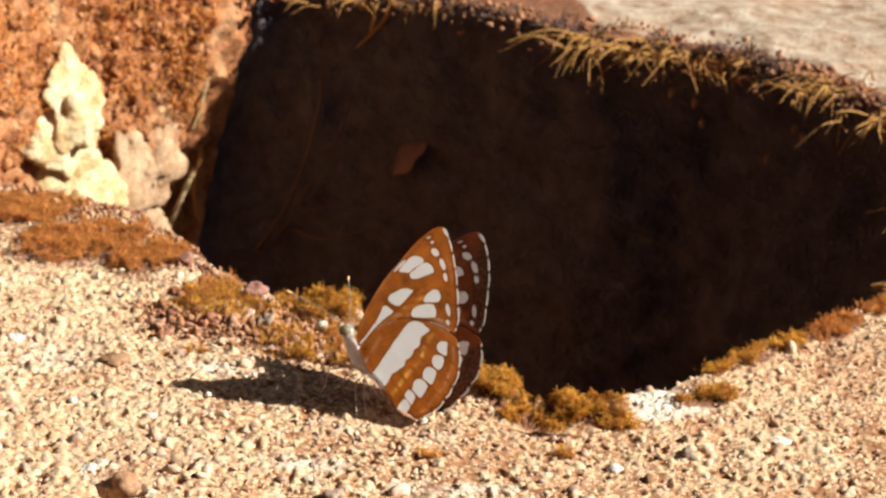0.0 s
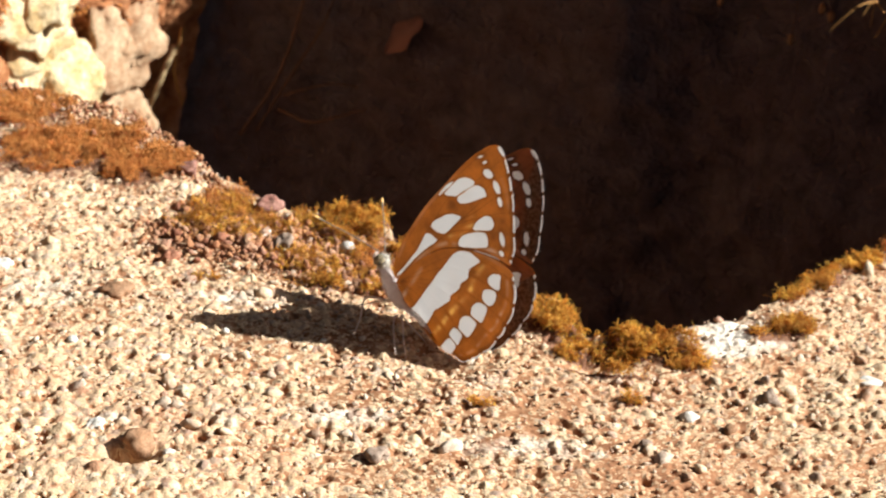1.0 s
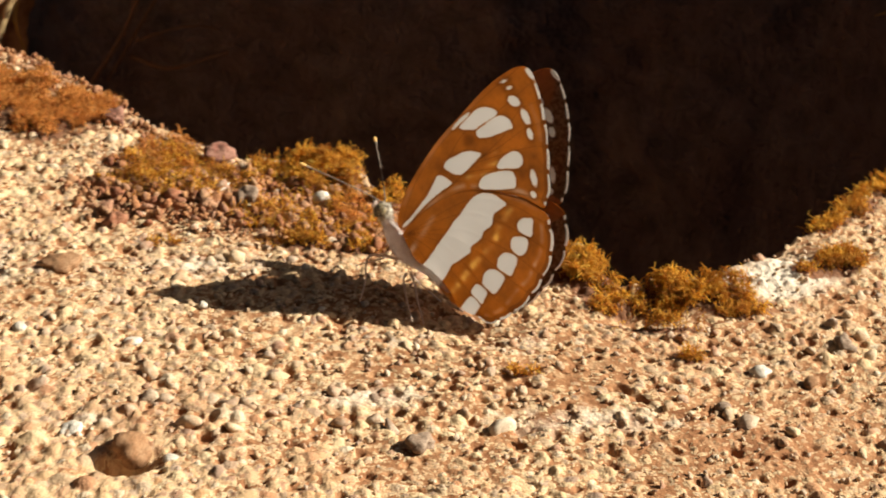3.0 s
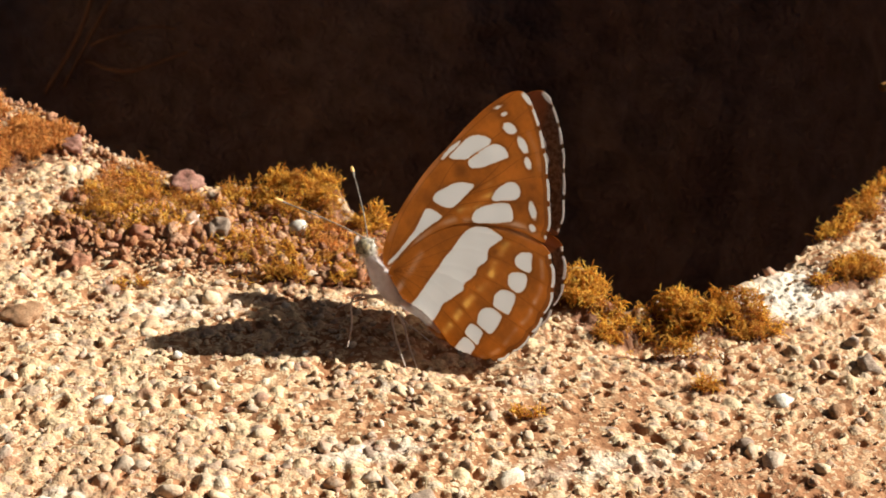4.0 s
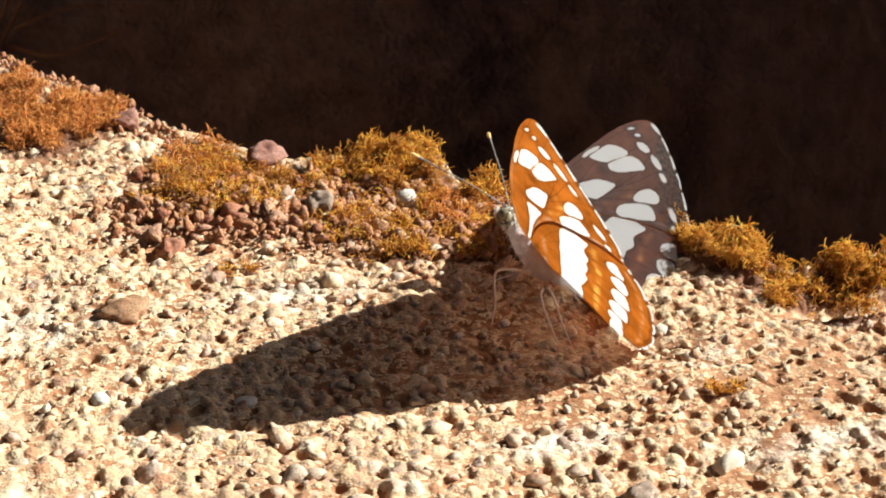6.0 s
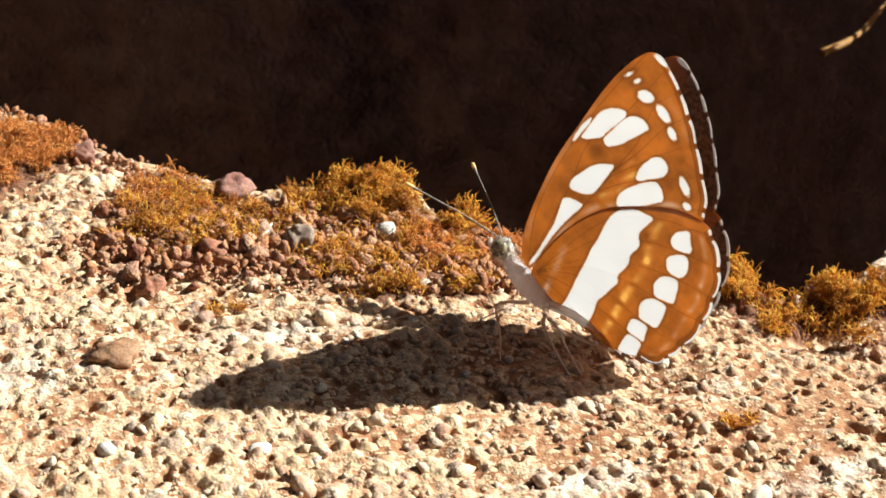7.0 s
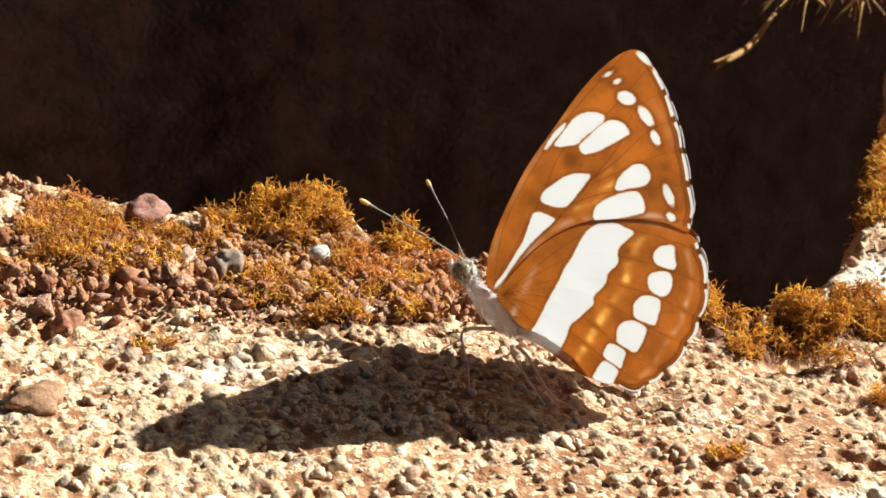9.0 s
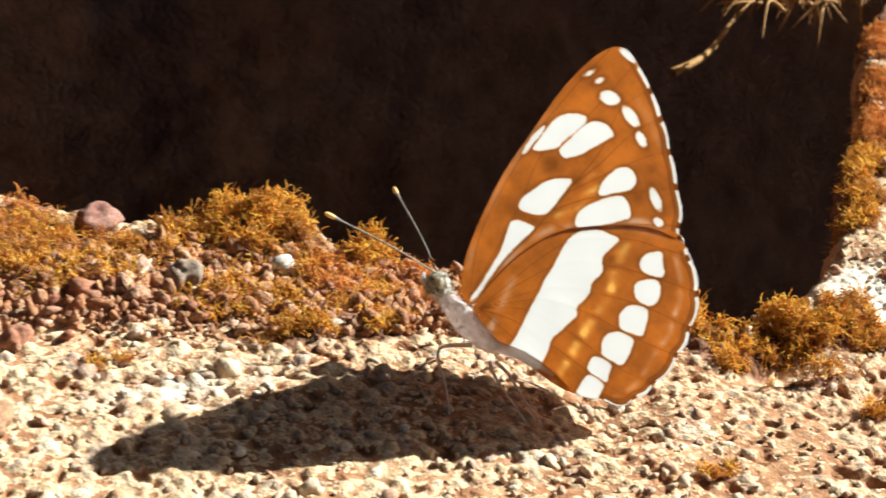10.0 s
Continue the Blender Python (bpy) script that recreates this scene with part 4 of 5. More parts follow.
def wing_pattern(name, outline, centre, spots, dots, pales, sheens, veins, smudges, notch):
    """Points over a wing and the markings at each: worked out once for both sides."""
    if name in WING_CACHE:
        return WING_CACHE[name]
    n, rings = 320, 76
    rim = spline(outline, n)
    c = np.array(centre)
    outer = np.clip((rim[:, 0] + 0.55 * rim[:, 1] - 14.8) / 2.5, 0, 1)
    if name == "hindwing":
        outer = outer * np.clip((rim[:, 0] - 12.9) / 0.8, 0, 1)
    else:
        outer = outer * (rim[:, 1] > 14.3 + 0.545 * (rim[:, 0] - 6))
    ends = np.array([v[-1] for v in veins])
    gap = np.min(np.linalg.norm(rim[:, None] - ends[None], axis=2), axis=1)
    rim = c + (rim - c) * (1 - notch * outer * np.exp(-((gap / 0.55) ** 2)) + 0.5 * notch * outer * np.clip(gap - 0.6, 0, 0.8))[:, None]
    s = np.linspace(0.001, 1, rings) ** 0.8
    pts = (c + (rim - c)[None] * s[:, None, None]).reshape(-1, 2)
    spot = np.full(len(pts), -2.0)
    for poly in spots:
        line = spline(poly, 5 * len(poly))
        near = ((pts > line.min(0) - 1.2) & (pts < line.max(0) + 1.2)).all(1)
        spot[near] = np.maximum(spot[near], inside(pts[near], line))
    for x, y, a, b, turn in dots:
        q = (pts - (x, y)) @ np.array([[math.cos(radians(turn)), -math.sin(radians(turn))], [math.sin(radians(turn)), math.cos(radians(turn))]])
        spot = np.maximum(spot, (1 - np.hypot(q[:, 0] / b, q[:, 1] / a)) * b)
    vein = np.full(len(pts), 9.0)
    for path in veins:
        vein = np.minimum(vein, from_line(pts, spline(path, 26, False)))
    middle = np.clip(vein / 0.55, 0, 1)
    pale, sheen = np.zeros(len(pts)), np.zeros(len(pts))
    for line in pales:
        pale = np.maximum(pale, np.exp(-((from_line(pts, spline(line, 24, False)) / 0.55) ** 2)))
    for k, line in enumerate(sheens):
        sheen = np.maximum(sheen, np.exp(-((from_line(pts, spline(line, 24, False)) / (0.34 if k == 0 and name == "hindwing" else 0.45)) ** 2)) * (0.85 if k < 2 else 0.5))
    pale = pale * middle * np.clip(0.9 + 0.7 * field(pts[:, 0], pts[:, 1], 1.3, 31), 0, 1.1)
    sheen = sheen * np.clip(0.7 + 0.5 * field(pts[:, 0], pts[:, 1], 1.5, 32), 0, 1)
    if name == "hindwing":
        far = pts[:, 0] > 11
        sheen = np.where(far, sheen * middle, sheen)
    smudge = np.zeros(len(pts))
    for x, y, r in smudges:
        smudge = np.maximum(smudge, 0.5 * np.exp(-(((pts[:, 0] - x) ** 2 + (pts[:, 1] - y) ** 2) / (r * r))))
    smudge = np.maximum(smudge, 0.45 * np.exp(-(((spot + 0.12) / 0.16) ** 2)))
    margin = (np.linalg.norm(rim - c, axis=1)[None] * (1 - s[:, None])).ravel()
    # pale fringe broken by the veins along the outer edge
    gaps, o = (np.broadcast_to(q, (rings, n)).ravel() for q in (gap, outer))
    wide = 0.26 + 0.16 * field(pts[:, 0], pts[:, 1], 2.3, 33)
    fringe = (o > 0.3) * np.clip((wide - margin) / 0.12 + 0.5, 0, 1) * np.clip((gaps - 0.2) / 0.2, 0, 1)
    if name == "forewing":
        fringe = np.maximum(fringe, np.exp(-(((pts[:, 0] + 0.3) / 1.1) ** 2)) * np.clip((pts[:, 1] - 27.55) / 0.3, 0, 1))
    # fine dark line inside the fringe
    smudge = np.maximum(smudge, 0.7 * (o > 0.2) * np.exp(-(((margin - 0.62) / 0.13) ** 2)))
    reach = np.linalg.norm(pts - (1.5, 0.8), axis=1) / 25
    bow = 0.22 * np.sin(pts[:, 0] * 0.35) * reach - 0.012 * np.exp(-((vein / 0.25) ** 2)) + 0.03 * field(pts[:, 0], pts[:, 1], 2.0, 34)
    WING_CACHE[name] = pts, bow, n, rings, dict(spot=spot, paleness=pale, sheen=sheen, vein=vein, margin=margin + 4.0 * (1 - o), smudge=smudge, fringe=fringe)
    return WING_CACHE[name]


def wing_mesh(name, pattern, lift, side):
    """A thin double-skinned wing: underside outwards, upperside inwards. side: 1 left, -1 right."""
    pts, bow, n, rings, marks = pattern
    d = 0.03
    v = np.concatenate([np.c_[pts, lift + bow + d], np.c_[pts, lift + bow - d]])
    quads = grid_faces(rings, n, True)
    m = len(pts)
    last = (rings - 1) * n + np.arange(n)
    edge = np.stack([last, np.roll(last, -1), np.roll(last, -1) + m, last + m], -1)
    cap = np.array([[0, k, k + 1, (k + 2) % n] for k in range(1, n - 2, 2)])
    outs, ins = np.concatenate([quads, cap]), np.concatenate([quads[:, ::-1], cap[:, ::-1]]) + m
    faces = np.concatenate([outs, edge[:, ::-1], ins])
    v[:, 2] *= side
    if side < 0:
        faces = faces[:, ::-1]
    me = mesh_of(name, v, faces, UNDERSIDE)
    me.materials.append(UPPERSIDE if side > 0 else SHADED_EDGE)
    me.polygons.foreach_set("material_index", np.r_[np.zeros(len(outs) + n, np.int32), np.ones(len(ins), np.int32)])
    for key, a in marks.items():
        me.attributes.new(key, "FLOAT", "POINT").data.foreach_set("value", np.r_[a, a].astype(np.float32))
    return me


def fur(points, aim, length, g):
    """Short hairs that stand off the given points."""
    return filaments(points, length, 0.035, g, aim, 0.05, 1.0)


def build_butterfly():
    body_m = Mat("furry_body")
    up = body_m.noise(0.55, 4)
    body_m = body_m.done(body_m.mix(body_m.ramp(up, (0.4, 0.0), (0.62, 1.0)), (0.90, 0.82, 0.78), (0.70, 0.58, 0.53)), 0.9, body_m.bump(body_m.noise(0.18, 3), 0.2), 0.2)
    head_m = Mat("speckled_head")
    head_m = head_m.done(head_m.ramp(head_m.noise(0.42, 3), (0.36, (0.10, 0.08, 0.045)), (0.46, (0.46, 0.38, 0.26)), (0.56, (0.84, 0.77, 0.66))), 0.8, head_m.bump(head_m.noise(0.2, 3), 0.2), 0.25)
    eye_m = Mat("eye")
    eye_m = eye_m.done(eye_m.ramp(eye_m.noise(0.4, 2), (0.4, (0.06, 0.045, 0.025)), (0.6, (0.34, 0.27, 0.15))), 0.35, None, 0.5)
    limb = Mat("pale_leg")
    limb = limb.done(limb.mix(limb.noise(0.6, 2), (0.74, 0.62, 0.52), (0.50, 0.37, 0.29)), 0.6)
    horn = Mat("antenna")
    horn = horn.done(horn.mix(horn.noise(0.5, 2), (0.06, 0.045, 0.035), (0.34, 0.28, 0.22)), 0.5)
    tip_m = Mat("antenna_tip").done((0.80, 0.50, 0.16), 0.6)
    def lucent(mat, colour, share):
        nodes = mat.node_tree.nodes
        tr, mx = nodes.new("ShaderNodeBsdfTranslucent"), nodes.new("ShaderNodeMixShader")
        tr.inputs["Color"].default_value, mx.inputs[0].default_value = (*colour, 1), share
        mat.node_tree.links.new(nodes["Principled BSDF"].outputs[0], mx.inputs[1])
        mat.node_tree.links.new(tr.outputs[0], mx.inputs[2])
        mat.node_tree.links.new(mx.outputs[0], nodes["Material Output"].inputs[0])

    lucent(body_m, (0.94, 0.86, 0.81), 0.6), lucent(head_m, (0.86, 0.78, 0.66), 0.35), lucent(limb, (0.92, 0.82, 0.74), 0.5)
    thing = tagged(new("butterfly"), "brown butterfly with rows of white wing spots resting on the slab", "butterfly")
    g = np.random.default_rng(12)

    def blob(name, path, radii, mat, label="", sides=20, rough=0.06, hairs=0):
        p, r = spline(path, 36, False), np.interp(np.linspace(0, 1, 36), np.linspace(0, 1, len(radii)), radii)
        v, f = tube(p, r, sides)
        v = v + rough * np.stack([field(v[:, 0], v[:, 1], 0.5, 41 + k, v[:, 2]) for k in range(3)], -1)
        ob = part_of(name, mesh_of(name, v, f, mat), thing, label)
        if hairs:
            q = v[g.integers(0, len(v), hairs)] + g.normal(0, 0.08, (hairs, 3))
            part_of("fur", mesh_of("fur", *fur(q, (0.9, -0.3, 0.0), 0.75, g), mat), ob, "short pale hair")
        return ob

    blob("thorax", ((-0.9, -0.7, 0), (0.8, -1.1, 0), (2.6, -1.4, 0), (4.4, -1.5, 0), (6.0, -1.2, 0)), (0.6, 1.0, 1.25, 1.1, 0.5), body_m, "pale furry thorax", hairs=700)
    blob("abdomen", ((6.0, -1.3, 0), (9.0, -0.1, 0), (12.0, 0.2, 0), (15.0, 0.1, 0)), (0.6, 0.7, 0.65, 0.5, 0.2), body_m, "slim pale brown abdomen")
    head = blob("head", ((-2.9, -0.2, 0), (-2.3, -0.3, 0), (-1.6, -0.4, 0), (-0.6, -0.7, 0)), (0.3, 1.0, 1.25, 1.1, 0.7), head_m, "speckled furry head", hairs=260)
    for s in (1, -1):
        v = BALL_V * (0.85, 1.0, 0.6) + (-1.95, -0.45, 0.95 * s)
        part_of("eye", mesh_of("eye", v, BALL_F, eye_m), head, "mottled compound eye")
        path = spline(((-2.4, -1.1, 0.25 * s), (-3.0, -0.9, 0.3 * s), (-3.5, -0.3, 0.3 * s)), 8, False)
        part_of("palp", mesh_of("palp", *tube(path, (0.22, 0.3, 0.32, 0.3, 0.28, 0.22, 0.15, 0.03), 8), limb), head)
    antennae = []
    for a, b in (((-2.6, 0.35, 0.4), (-13.5, -1.15, 5.0)), ((-2.6, 0.45, -0.4), (-11.0, 3.3, -5.0))):
        a, b = np.array(a), np.array(b)
        path = spline((a, a * 0.6 + b * 0.4 + (0, 0.2, 0), b), 40, False)
        q = np.linspace(0, 1, 40)
        rad = 0.075 + 0.13 * np.exp(-(((q - 0.94) / 0.07) ** 2))
        rad[-1] = 0.03
        ob = part_of("antenna", mesh_of("antenna", *tube(path, rad, 8), horn), thing, "thin dark clubbed antenna")
        part_of("antenna_tip", mesh_of("antenna_tip", *tube(path[35:], rad[35:] + 0.02, 8), tip_m), ob, "orange tip")
        antennae.append((ob, a))
    legs = (((4.2, -2.6, 1.0), (2.2, -4.3, 4.0), (4.8, -6.0, 6.5), (6.5, -7.3, 8.6)), ((6.6, -2.8, 0.9), (7.3, -2.9, 3.0), (9.6, -3.3, 5.3), (12.6, -3.7, 7.7)), ((7.0, -2.4, 0.7), (8.6, -2.2, 2.6), (10.8, -2.7, 4.4), (13.6, -3.2, 6.2)),
            ((4.2, -2.6, -1.0), (3.0, -4.4, -2.2), (1.7, -7.3, 2.2)), ((6.6, -2.8, -0.9), (8.0, -3.0, -1.6), (12.3, -1.2, 1.3)))
    for path in legs:
        part_of("leg", mesh_of("leg", *tube(spline(path, 26, False), np.interp(np.linspace(0, 1, 26), (0, 0.35, 0.7, 1), (0.22, 0.15, 0.11, 0.06)), 8), limb), thing, "thin pale leg")
    fore = wing_pattern("forewing", FORE, (2.6, 15.6), FORE_SPOTS, FORE_DOTS, FORE_PALE, FORE_SHEEN, FORE_VEINS, FORE_SMUDGE, 0.005)
    hind = wing_pattern("hindwing", HIND, (10.4, 7.8), HIND_SPOTS, (), HIND_PALE, HIND_SHEEN, HIND_VEINS, HIND_SMUDGE, 0.022)
    wings = []
    for s in (1, -1):
        f = part_of("forewing", wing_mesh("forewing", fore, 0.44, s), thing, "rusty brown forewing with white spots")
        h = part_of("hindwing", wing_mesh("hindwing", hind, 0.54, s), thing, "rusty brown hindwing with a broad white band")
        wings.append((s, f, h))
    return thing, wings, antennae


butterfly, WINGS, ANTENNAE = build_butterfly()


# ---- moss ----
def moss_clump(spots, per_mm, height, seed, label, name="moss_clump"):
    """Springy moss: a lumpy tangle of short curling shoots. spots: ellipses (x, y, half length, half width, turn)."""
    g = np.random.default_rng(seed)
    base = []
    for x, y, a, b, turn in spots:
        n = int(per_mm * 7.4 * math.pi * a * b)
        r, w = np.sqrt(g.random(n)), g.random(n) * 2 * math.pi
        p = np.c_[r * np.cos(w) * a, r * np.sin(w) * b]
        c, s = math.cos(radians(turn)), math.sin(radians(turn))
        p = p @ np.array([[c, s], [-s, c]]) + (x, y)
        keep = field(p[:, 0], p[:, 1], 2.2, seed) + 0.9 - 1.1 * r**3 > g.random(n) * 0.6
        base.append(p[keep])
    base = np.concatenate(base)
    over = base[:, 1] - np.interp(base[:, 0], EDGE[:, 0], EDGE[:, 1])
    base, over = base[over < 1.6], over[over < 1.6]
    lump = 0.5 + 0.6 * field(base[:, 0], base[:, 1], 3.0, seed + 3) + 0.5 * field(base[:, 0], base[:, 1], 1.3, seed + 4)
    keep = lump > -0.12
    base, over, lump = base[keep], over[keep], np.maximum(lump[keep], 0.05)
    deep = g.random(len(base))
    top = height * 0.62 * lump * (1 - 0.55 * deep**2)
    z0 = slab_z(base[:, 0], base[:, 1]) - 0.1 + top - np.clip(over + 0.4, 0, 2) * 4.5 * g.random(len(base))
    v, f = filaments(np.c_[base, z0], 1.6, 0.06, g, (0.1, -0.1, 0.5), 0.3, 5.5)
    ob = new(name, mesh_of(name, v, f, RUST if seed in (1, 2, 6, 13) else MOSS))
    return tagged(ob, label, "moss", "moss on the slab", "stuff")


for clump in MOSS_CLUMPS:
    moss_clump(*clump)


# ---- crumbs, gravel and pebbles ----
def scatter(name, n, place, sizes, material, seed, label, category, squash=0.8, sink=0.3, rough=0.42, tiny=False):
    """Loose grains as one mesh. place(rng, n) gives x and y."""
    g = np.random.default_rng(seed)
    ball, tris = (GRAIN_V, GRAIN_F) if tiny else (BALL_V, BALL_F)
    shapes = np.stack([pebble_shape(100 + seed * 10 + k, squash, rough, ball) for k in range(8)])
    x, y = place(g, n)
    ok = y < edge_y(x) - 0.3
    x, y = x[ok], y[ok]
    n = len(x)
    r = sizes(g, n, x, y)
    z = slab_z(x, y)
    turn, tilt = g.random(n) * 2 * math.pi, g.normal(0, 0.35, (n, 2))
    c, s, o = np.cos(turn), np.sin(turn), np.zeros(n)
    m = np.stack([np.stack([c, s, tilt[:, 0]], -1), np.stack([-s, c, tilt[:, 1]], -1), np.stack([o, o, o + 1], -1)], 1)
    v = shapes[np.arange(n) % 8] * (1 + g.normal(0, 0.16, (n, 1, 3)))
    v = np.einsum("nkj,njl->nkl", v, m) * r[:, None, None] + np.stack([x, y, z + r * squash * (1 - 2 * sink)], -1)[:, None]
    f = (tris[None] + (np.arange(n) * len(ball))[:, None, None]).reshape(-1, 3)
    ob = new(name, mesh_of(name, v.reshape(-1, 3), f, material))
    return tagged(ob, label, category, kind="stuff")


def anywhere(g, n):
    return g.uniform(-95, 120, n), g.uniform(-62, 90, n)


def crumb_place(g, n):
    t = g.random(n)
    x = -44 + 48 * t + g.normal(0, 3, n)
    y = 31.2 - 15 * t + g.normal(0, 3.7, n)
    return x, y


def bank_place(g, n):
    x = g.uniform(-90, -36, n)
    return x, np.interp(x, EDGE[:, 0], EDGE[:, 1]) - np.abs(g.normal(4, 5, n))


scatter("gravel", 1500, anywhere, lambda g, n, x, y: np.clip(np.exp(g.normal(-0.6, 0.34, n)) * (1 + 0.5 * field(x, y, 14, 51)), 0.3, 1.2), PEBBLE, 1, "fine tan and reddish gravel set in the slab", "gravel", 0.8, 0.6, 0.6)
scatter("grit", 6000, anywhere, lambda g, n, x, y: np.clip(np.exp(g.normal(-1.35, 0.35, n)), 0.15, 0.5), PEBBLE, 4, "fine pale grit over the weathered slab", "grit", 0.85, 0.5, 0.5, True)
scatter("crumbs", 5200, crumb_place, lambda g, n, x, y: np.clip(np.exp(g.normal(-1.4, 0.5, n)), 0.14, 1.0), CRUMB, 2, "red laterite crumbs heaped beside the moss", "soil crumbs", 0.9, 0.12, 0.8, True)
scatter("crumbs", 900, bank_place, lambda g, n, x, y: np.clip(np.exp(g.normal(-1.2, 0.4, n)), 0.16, 0.8), CRUMB, 3, "red laterite crumbs along the slab's edge", "soil crumbs", 0.9, 0.15, 0.8, True)
scatter("clods", 560, crumb_place, lambda g, n, x, y: np.clip(np.exp(g.normal(-0.62, 0.32, n)), 0.3, 1.05), CRUMB, 6, "knobbly red-brown clods of laterite among the moss", "soil clods", 0.85, 0.2, 0.75)


# ---- grass, roots and litter round the pit ----
def blade(path, width):
    p = spline(path, 14, False)
    return tube(p, width * np.interp(np.linspace(0, 1, 14), (0, 0.5, 1), (1, 0.8, 0.2)), 5)


def grass_tuft(x, y, z, n, length, away, seed, label, spread=10.0):
    g = np.random.default_rng(seed)
    tuft = tagged(new("grass_tuft"), label, "dry grass", "grass round the pit")
    tuft.matrix_world = pose(x * MM, y * MM, z * MM)
    for _ in range(int(n * 1.6)):
        b = g.normal(0, 1, 3) * (spread, 4, 1.5)
        d = np.array((*away, 0.0)) * (0.4 + 0.7 * g.random()) + np.array((g.normal(0, 0.65), g.normal(0, 0.45), g.normal(0.05, 0.3)))
        ln = length * (0.55 + 0.85 * g.random())
        bow = g.normal(0, 0.07, 3) * ln
        v, f = blade((b, b + d * ln * 0.5 + bow + (0, 0, 1.0), b + d * ln + (0, 0, -ln * 0.5 * g.random())), 0.22 + 0.26 * g.random())
        part_of("blade", mesh_of("blade", v, f, STRAW), tuft)
    return tuft


grass_tuft(58, 312, -19, 26, 15, (-0.7, -0.6), 1, "dry golden grass hanging over the pit's rim", 7)
grass_tuft(80, 306, -19, 30, 12, (-0.2, -0.8), 6, "dry brown grass hanging over the pit's rim", 8)
grass_tuft(98, 298, -20, 34, 10, (0.3, -0.8), 2, "dry golden grass hanging over the pit's rim", 8)
grass_tuft(128, 264, -17, 40, 9.5, (-0.4, -0.7), 3, "dry golden grass hanging over the pit's rim", 7)
grass_tuft(142, 228, -15, 30, 9, (-0.5, -0.7), 7, "dry golden grass hanging over the pit's rim", 7)
grass_tuft(140, 130, -11, 40, 9, (-0.8, -0.3), 4, "dry golden grass over the pit's rim", 7)
grass_tuft(138, 118, -9, 26, 9, (-0.8, -0.1), 5, "dry golden grass over the pit's rim", 6)
grass_tuft(-4, 347, -17, 30, 8, (0.0, -0.6), 8, "dry brown grass along the pit's far rim", 22)


def strand(name, path, width, label, material):
    ob = new(name, mesh_of(name, *tube(spline(path, 40, False), width * np.interp(np.linspace(0, 1, 40), (0, 1), (1, 0.5)), 7), material))
    return tagged(ob, label, name, "roots in the pit")


strand("root", ((-16, 354, -15), (-18, 353, -23.5), (-23.5, 354, -31), (-29, 355, -37)), 1.0, "brown root hanging from the rim", STRAW)
strand("root", ((-22, 354, -16), (-22.5, 352, -21), (-24, 353, -30)), 0.9, "brown root hanging from the rim", STRAW)
strand("root", ((-52, 356, -112), (-40, 346, -112), (-28, 344, -108), (-8, 348, -102)), 0.8, "thin root in the dark of the pit", ROOT)
strand("root", ((-66, 354, -122), (-52, 350, -96), (-43, 352, -64), (-41, 362, -36)), 0.8, "thin root in the dark of the pit", ROOT)
strand("straw", ((-81.2, 347.7, -41.2), (-84.3, 345.6, -50.4), (-86.3, 343.6, -60.7), (-89.4, 342.6, -68.9)), 1.3, "pale straw on the sunlit earth", PALE)
strand("straw", ((-88.4, 344.6, -85.3), (-93.5, 336.4, -97.6), (-97.6, 334.4, -109.9)), 1.4, "pale straw on the sunlit earth", PALE)
strand("straw", ((-86.3, 346.7, -79.1), (-88.4, 341.5, -93.5), (-85.3, 340.5, -105.8)), 0.8, "brown straw hanging from the sunlit earth", STRAW)
strand("root", ((-60, 354, -120), (-47, 349, -95), (-36, 349, -75), (-30, 354, -56)), 0.6, "thin root in the dark of the pit", ROOT)
strand("root", ((-50, 350, -104), (-40, 347, -99), (-30, 347, -97), (-18, 350, -100)), 0.5, "thin root in the dark of the pit", ROOT)
strand("straw", ((112, 119, -24), (122, 122, -22), (132, 128, -18)), 0.9, "orange straw jutting over the pit", STRAW)


strand("straw", ((17.4, 5.0, -1.6), (17.9, 5.0, 2.5), (17.9, 5.0, 3.8), (18.7, 5.0, 4.4), (19.8, 5.0, 4.1), (20.6, 5.0, 2.3)), 0.09, "fine pale fibre looping out of the moss", PALE)


BUD = stone_material("seed_bud", (0.34, 0.17, 0.08), (0.50, 0.30, 0.14), 2)
for x, y, z, top in ((83, 299, -31, 10), (91, 297, -33.5, 12), (94, 295, -40, 18), (114, 276, -45, 26), (121, 272, -33, 15), (124, 271, -35, 16)):
    bud = tagged(new("seed_bud"), "small brown seed bud dangling on a thread below the rim", "seed bud", "buds under the rim")
    bud.matrix_world = pose(x * MM, y * MM, z * MM)
    v = BALL_V * (1.1, 1.1, 1.9) * (1 + 0.12 * field(BALL_V[:, 0], BALL_V[:, 1], 0.7, 5, BALL_V[:, 2]))[:, None]
    part_of("pod", mesh_of("pod", v, BALL_F, BUD), bud)
    path = spline(((0, 0, 1.6), (0.5, 1.0, top * 0.5), (0.2, 4.0, top)), 12, False)
    part_of("stem", mesh_of("stem", *tube(path, np.full(12, 0.13), 5), ROOT), bud)


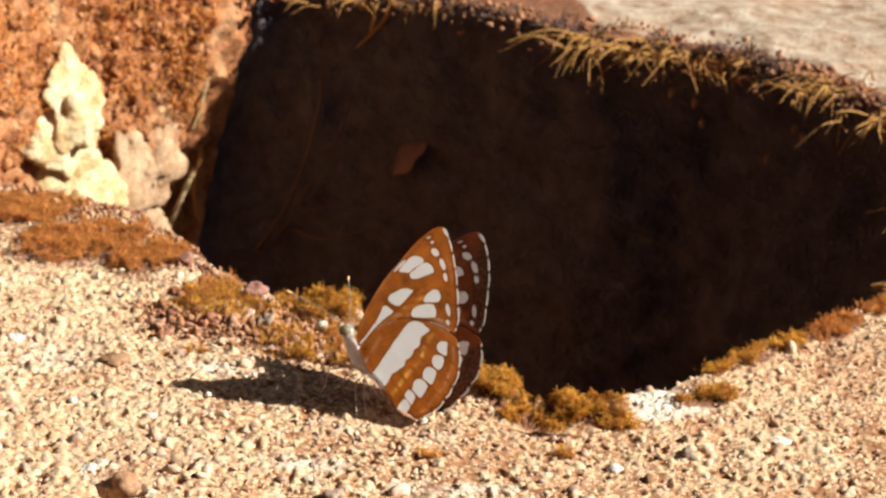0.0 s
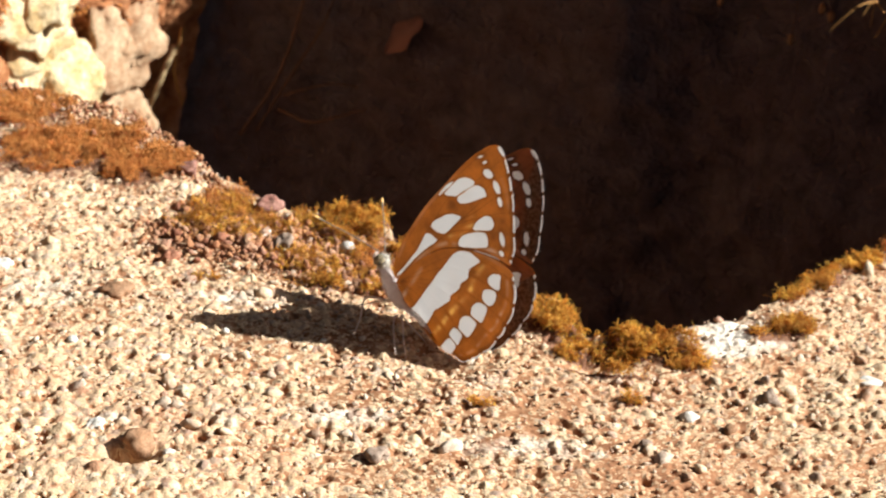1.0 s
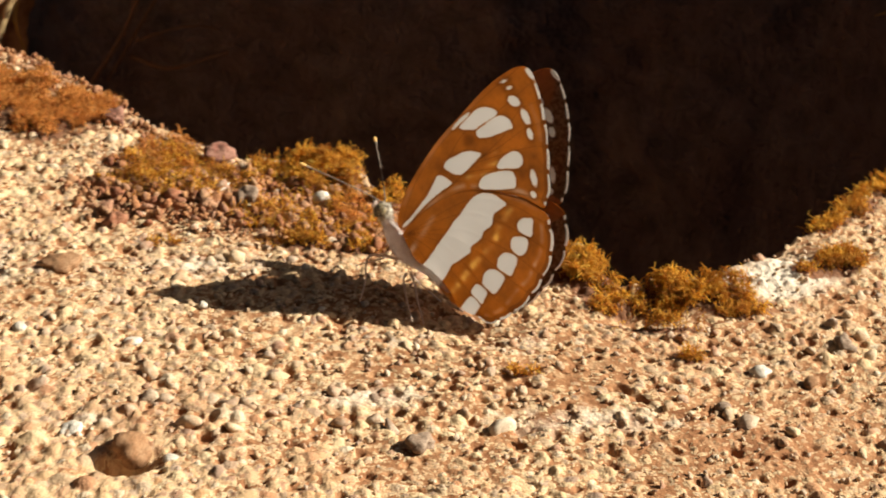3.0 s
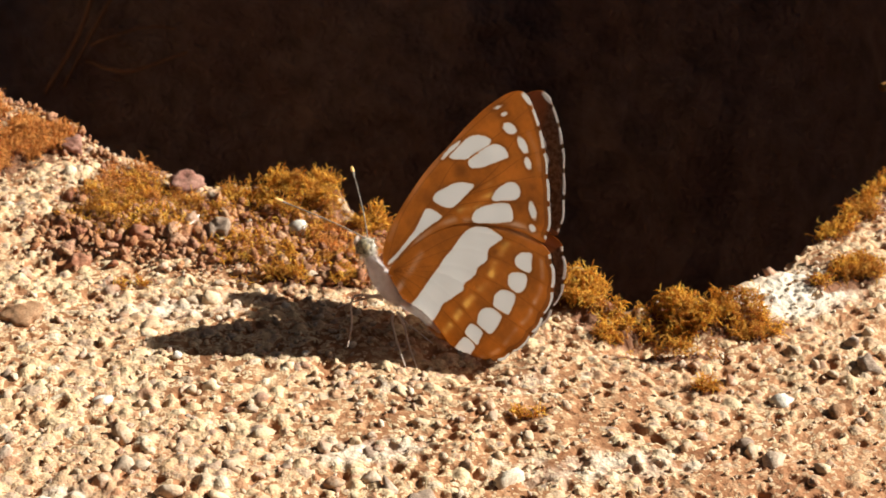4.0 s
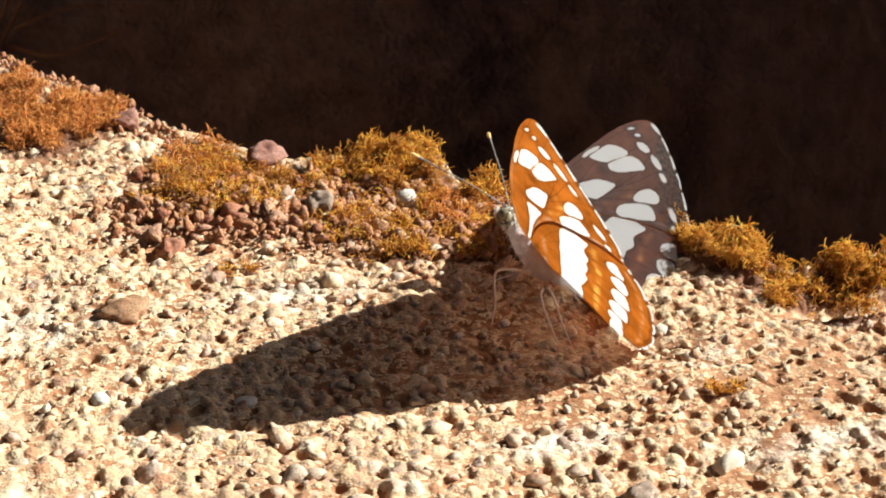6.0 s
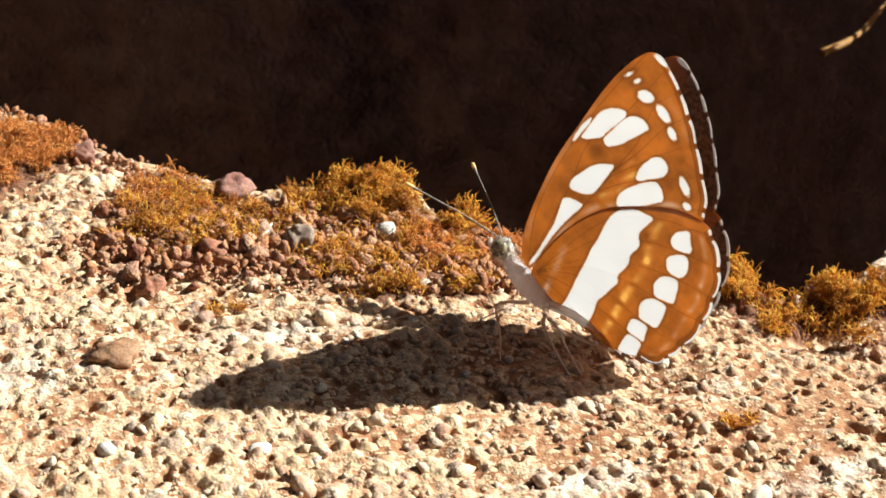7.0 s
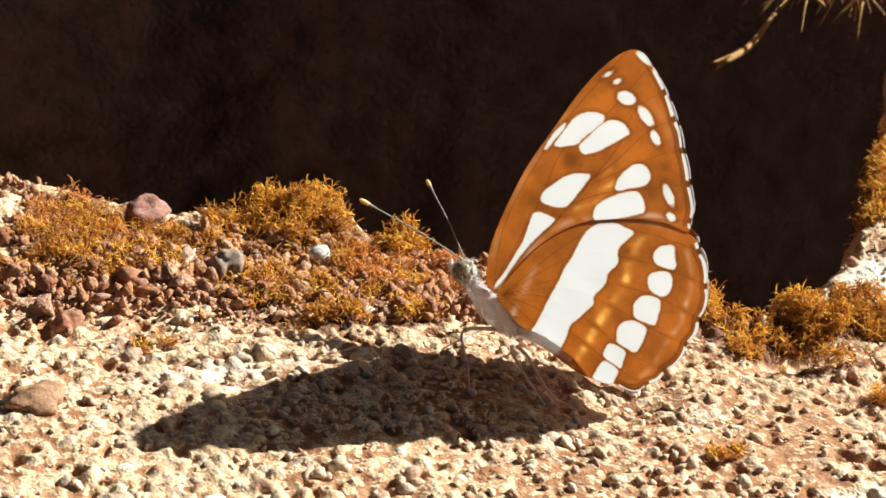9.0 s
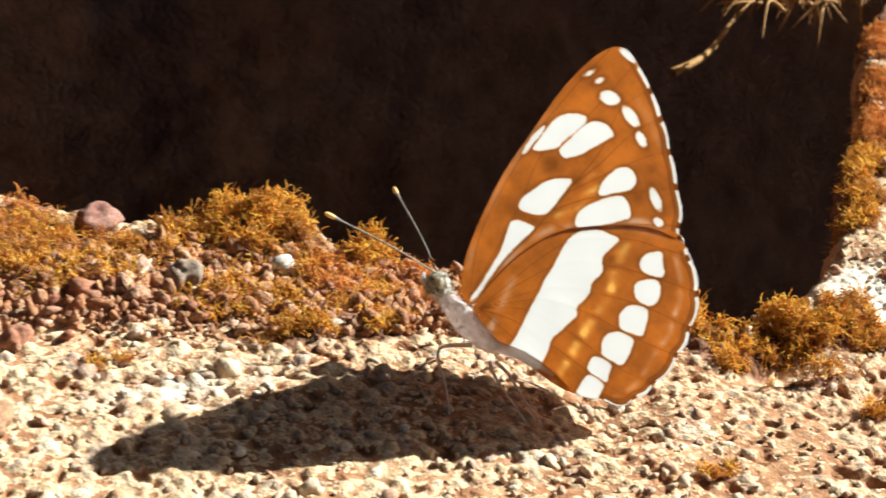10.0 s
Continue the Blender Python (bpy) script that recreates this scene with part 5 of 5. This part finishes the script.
def dead_leaf():
    u, w = np.meshgrid(np.linspace(0, 1, 16), np.linspace(-1, 1, 9), indexing="ij")
    width = 4.0 * np.sin(np.pi * np.clip(u * 0.96 + 0.02, 0, 1)) ** 0.7 * (1 + 0.22 * np.sin(11 * u + 2 * np.sign(w)))
    v = np.stack([u * 19 - 9.5, w * width, 1.2 * w * w + 1.5 * np.sin(u * 3)], -1).reshape(-1, 3)
    f = grid_faces(16, 9)
    v2 = np.concatenate([v, v - (0, 0, 0.25)])
    faces = np.concatenate([f, f[:, ::-1] + len(v)])
    m = Mat("dead_leaf")
    m = m.done(m.mix(m.noise(2.5, 3), (0.27, 0.13, 0.09), (0.19, 0.095, 0.065)), 0.7, m.bump(m.noise(0.8, 3), 0.2))
    ob = new("dead_leaf", mesh_of("dead_leaf", v2, faces, m))
    ob.matrix_world = pose(-6.8 * MM, 343 * MM, -75.5 * MM, 60, -50, 0)
    return tagged(ob, "curled reddish dead leaf caught on the pit wall", "leaf")


dead_leaf()


# ---- separate pebbles nearest the butterfly ----
def near_pebbles():
    g = np.random.default_rng(9)
    meshes = [mesh_of("pebble", pebble_shape(60 + k, 0.78), icosphere(2)[1], PEBBLE) for k in range(8)]
    for k in range(300):
        x, y = g.uniform(-46, 14), g.uniform(-26, 16)
        if y > 9 - 0.25 * x:
            continue
        r = float(np.clip(np.exp(g.normal(-0.6, 0.32)), 0.35, 1.1))
        ob = part_of("pebble", meshes[k % 8], slab)
        z = float(slab_z(np.array(x), np.array(y)))
        ob.matrix_basis = pose(x * MM, y * MM, (z - 0.25 * r) * MM, g.normal(0, 15), g.normal(0, 15), g.uniform(0, 360)) @ Matrix.Diagonal((r, r * g.uniform(0.7, 1.1), r * g.uniform(0.7, 1.0), 1))


near_pebbles()


# ---- motion ----
# seconds, place (mm), turn of the body, half the wings' opening, forward swing of the forewings (degrees)
BODY = (
    (0, -6.25, 5.50, 8.18, 61.9, 37.9, -42.8, 15.9, 4.2),
    (0.5, -6.09, 5.28, 7.92, 61.3, 37.1, -44.1, 14.5, 4.1),
    (1, -6.06, 5.22, 7.81, 61.8, 37.2, -43.6, 14.3, 3.9),
    (1.5, -6.06, 5.04, 7.79, 61.8, 36.8, -43.6, 13.3, 3.8),
    (2, -5.78, 4.80, 7.86, 62.1, 36.5, -44.4, 13.5, 3.7),
    (2.5, -5.83, 5.00, 7.75, 63.2, 36.5, -44.1, 12.3, 3.5),
    (3, -5.69, 5.19, 7.86, 63.9, 36.5, -44.0, 12.8, 3.4),
    (3.2, -5.72, 4.94, 7.58, 63.0, 36.2, -44.4, 12.2, 3.4),
    (4.3, -5.88, 4.90, 7.41, 61.8, 38.2, -42.1, 14.1, 3.1),
    (4.5, -5.87, 4.53, 7.42, 63.6, 37.3, -41.8, 15.0, 3.1),
    (5, -5.58, 4.52, 7.69, 63.0, 38.9, -44.3, 35.3, 3.4),
    (5.2, -5.69, 5.00, 7.41, 64.0, 37.9, -43.6, 30.4, 2.9),
    (5.4, -5.82, 4.82, 7.25, 64.2, 36.5, -42.0, 19.1, 2.4),
    (5.5, -5.95, 5.19, 7.15, 60.6, 34.6, -45.7, 18.7, 2.1),
    (5.6, -6.43, 5.45, 7.18, 59.8, 29.9, -50.1, 22.8, 1.9),
    (5.8, -6.35, 5.91, 7.06, 60.9, 29.7, -53.3, 44.9, 1.4),
    (6, -5.69, 6.15, 6.36, 63.3, 30.8, -52.4, 59.1, 0.9),
    (6.2, -5.91, 6.43, 6.58, 62.7, 31.1, -52.6, 45.1, 1.7),
    (6.6, -5.91, 6.35, 6.65, 64.3, 29.8, -51.7, 30.0, 1.8),
    (7, -5.91, 6.25, 6.70, 66.0, 28.3, -50.6, 20.0, 2.0),
    (7.3, -5.92, 6.19, 6.74, 63.6, 27.4, -49.9, 21.3, 2.1),
    (7.5, -5.68, 6.05, 6.77, 64.2, 27.7, -51.4, 21.6, 2.2),
    (8, -5.81, 6.03, 6.66, 66.0, 28.0, -48.5, 19.1, 2.3),
    (8.5, -5.57, 6.06, 6.66, 66.0, 27.8, -50.1, 18.5, 2.3),
    (9, -5.19, 6.29, 6.64, 64.7, 27.3, -52.6, 18.7, 2.3),
    (9.5, -5.19, 6.11, 6.47, 66.5, 27.8, -50.3, 17.9, 2.3),
    (10, -5.37, 6.08, 6.44, 67.2, 27.0, -50.3, 16.9, 2.3),
)
# seconds, how far the left antenna is lowered (degrees)
ANTENNA = ((0, 15), (4.5, 15), (5.6, 8), (7.3, 0), (10, 0))


def motions():
    walk(butterfly, [(t, pose(x * MM, y * MM, z * MM, a, b, c)) for t, x, y, z, a, b, c, half, swing in BODY])
    root, back = pose(MM, MM, 0), pose(-MM, -MM, 0)
    for side, fore, hind in WINGS:
        walk(hind, [(row[0], pose(0, 0, 0, side * row[7])) for row in BODY])
        walk(fore, [(row[0], pose(0, 0, 0, side * row[7]) @ root @ pose(0, 0, 0, 0, 0, row[8]) @ back) for row in BODY])
    ob, base = ANTENNAE[0]
    there, home = pose(*(base * MM)), pose(*(-base * MM))
    walk(ob, [(t, there @ pose(0, 0, 0, 0, 0, turn) @ home) for t, turn in ANTENNA])


motions()
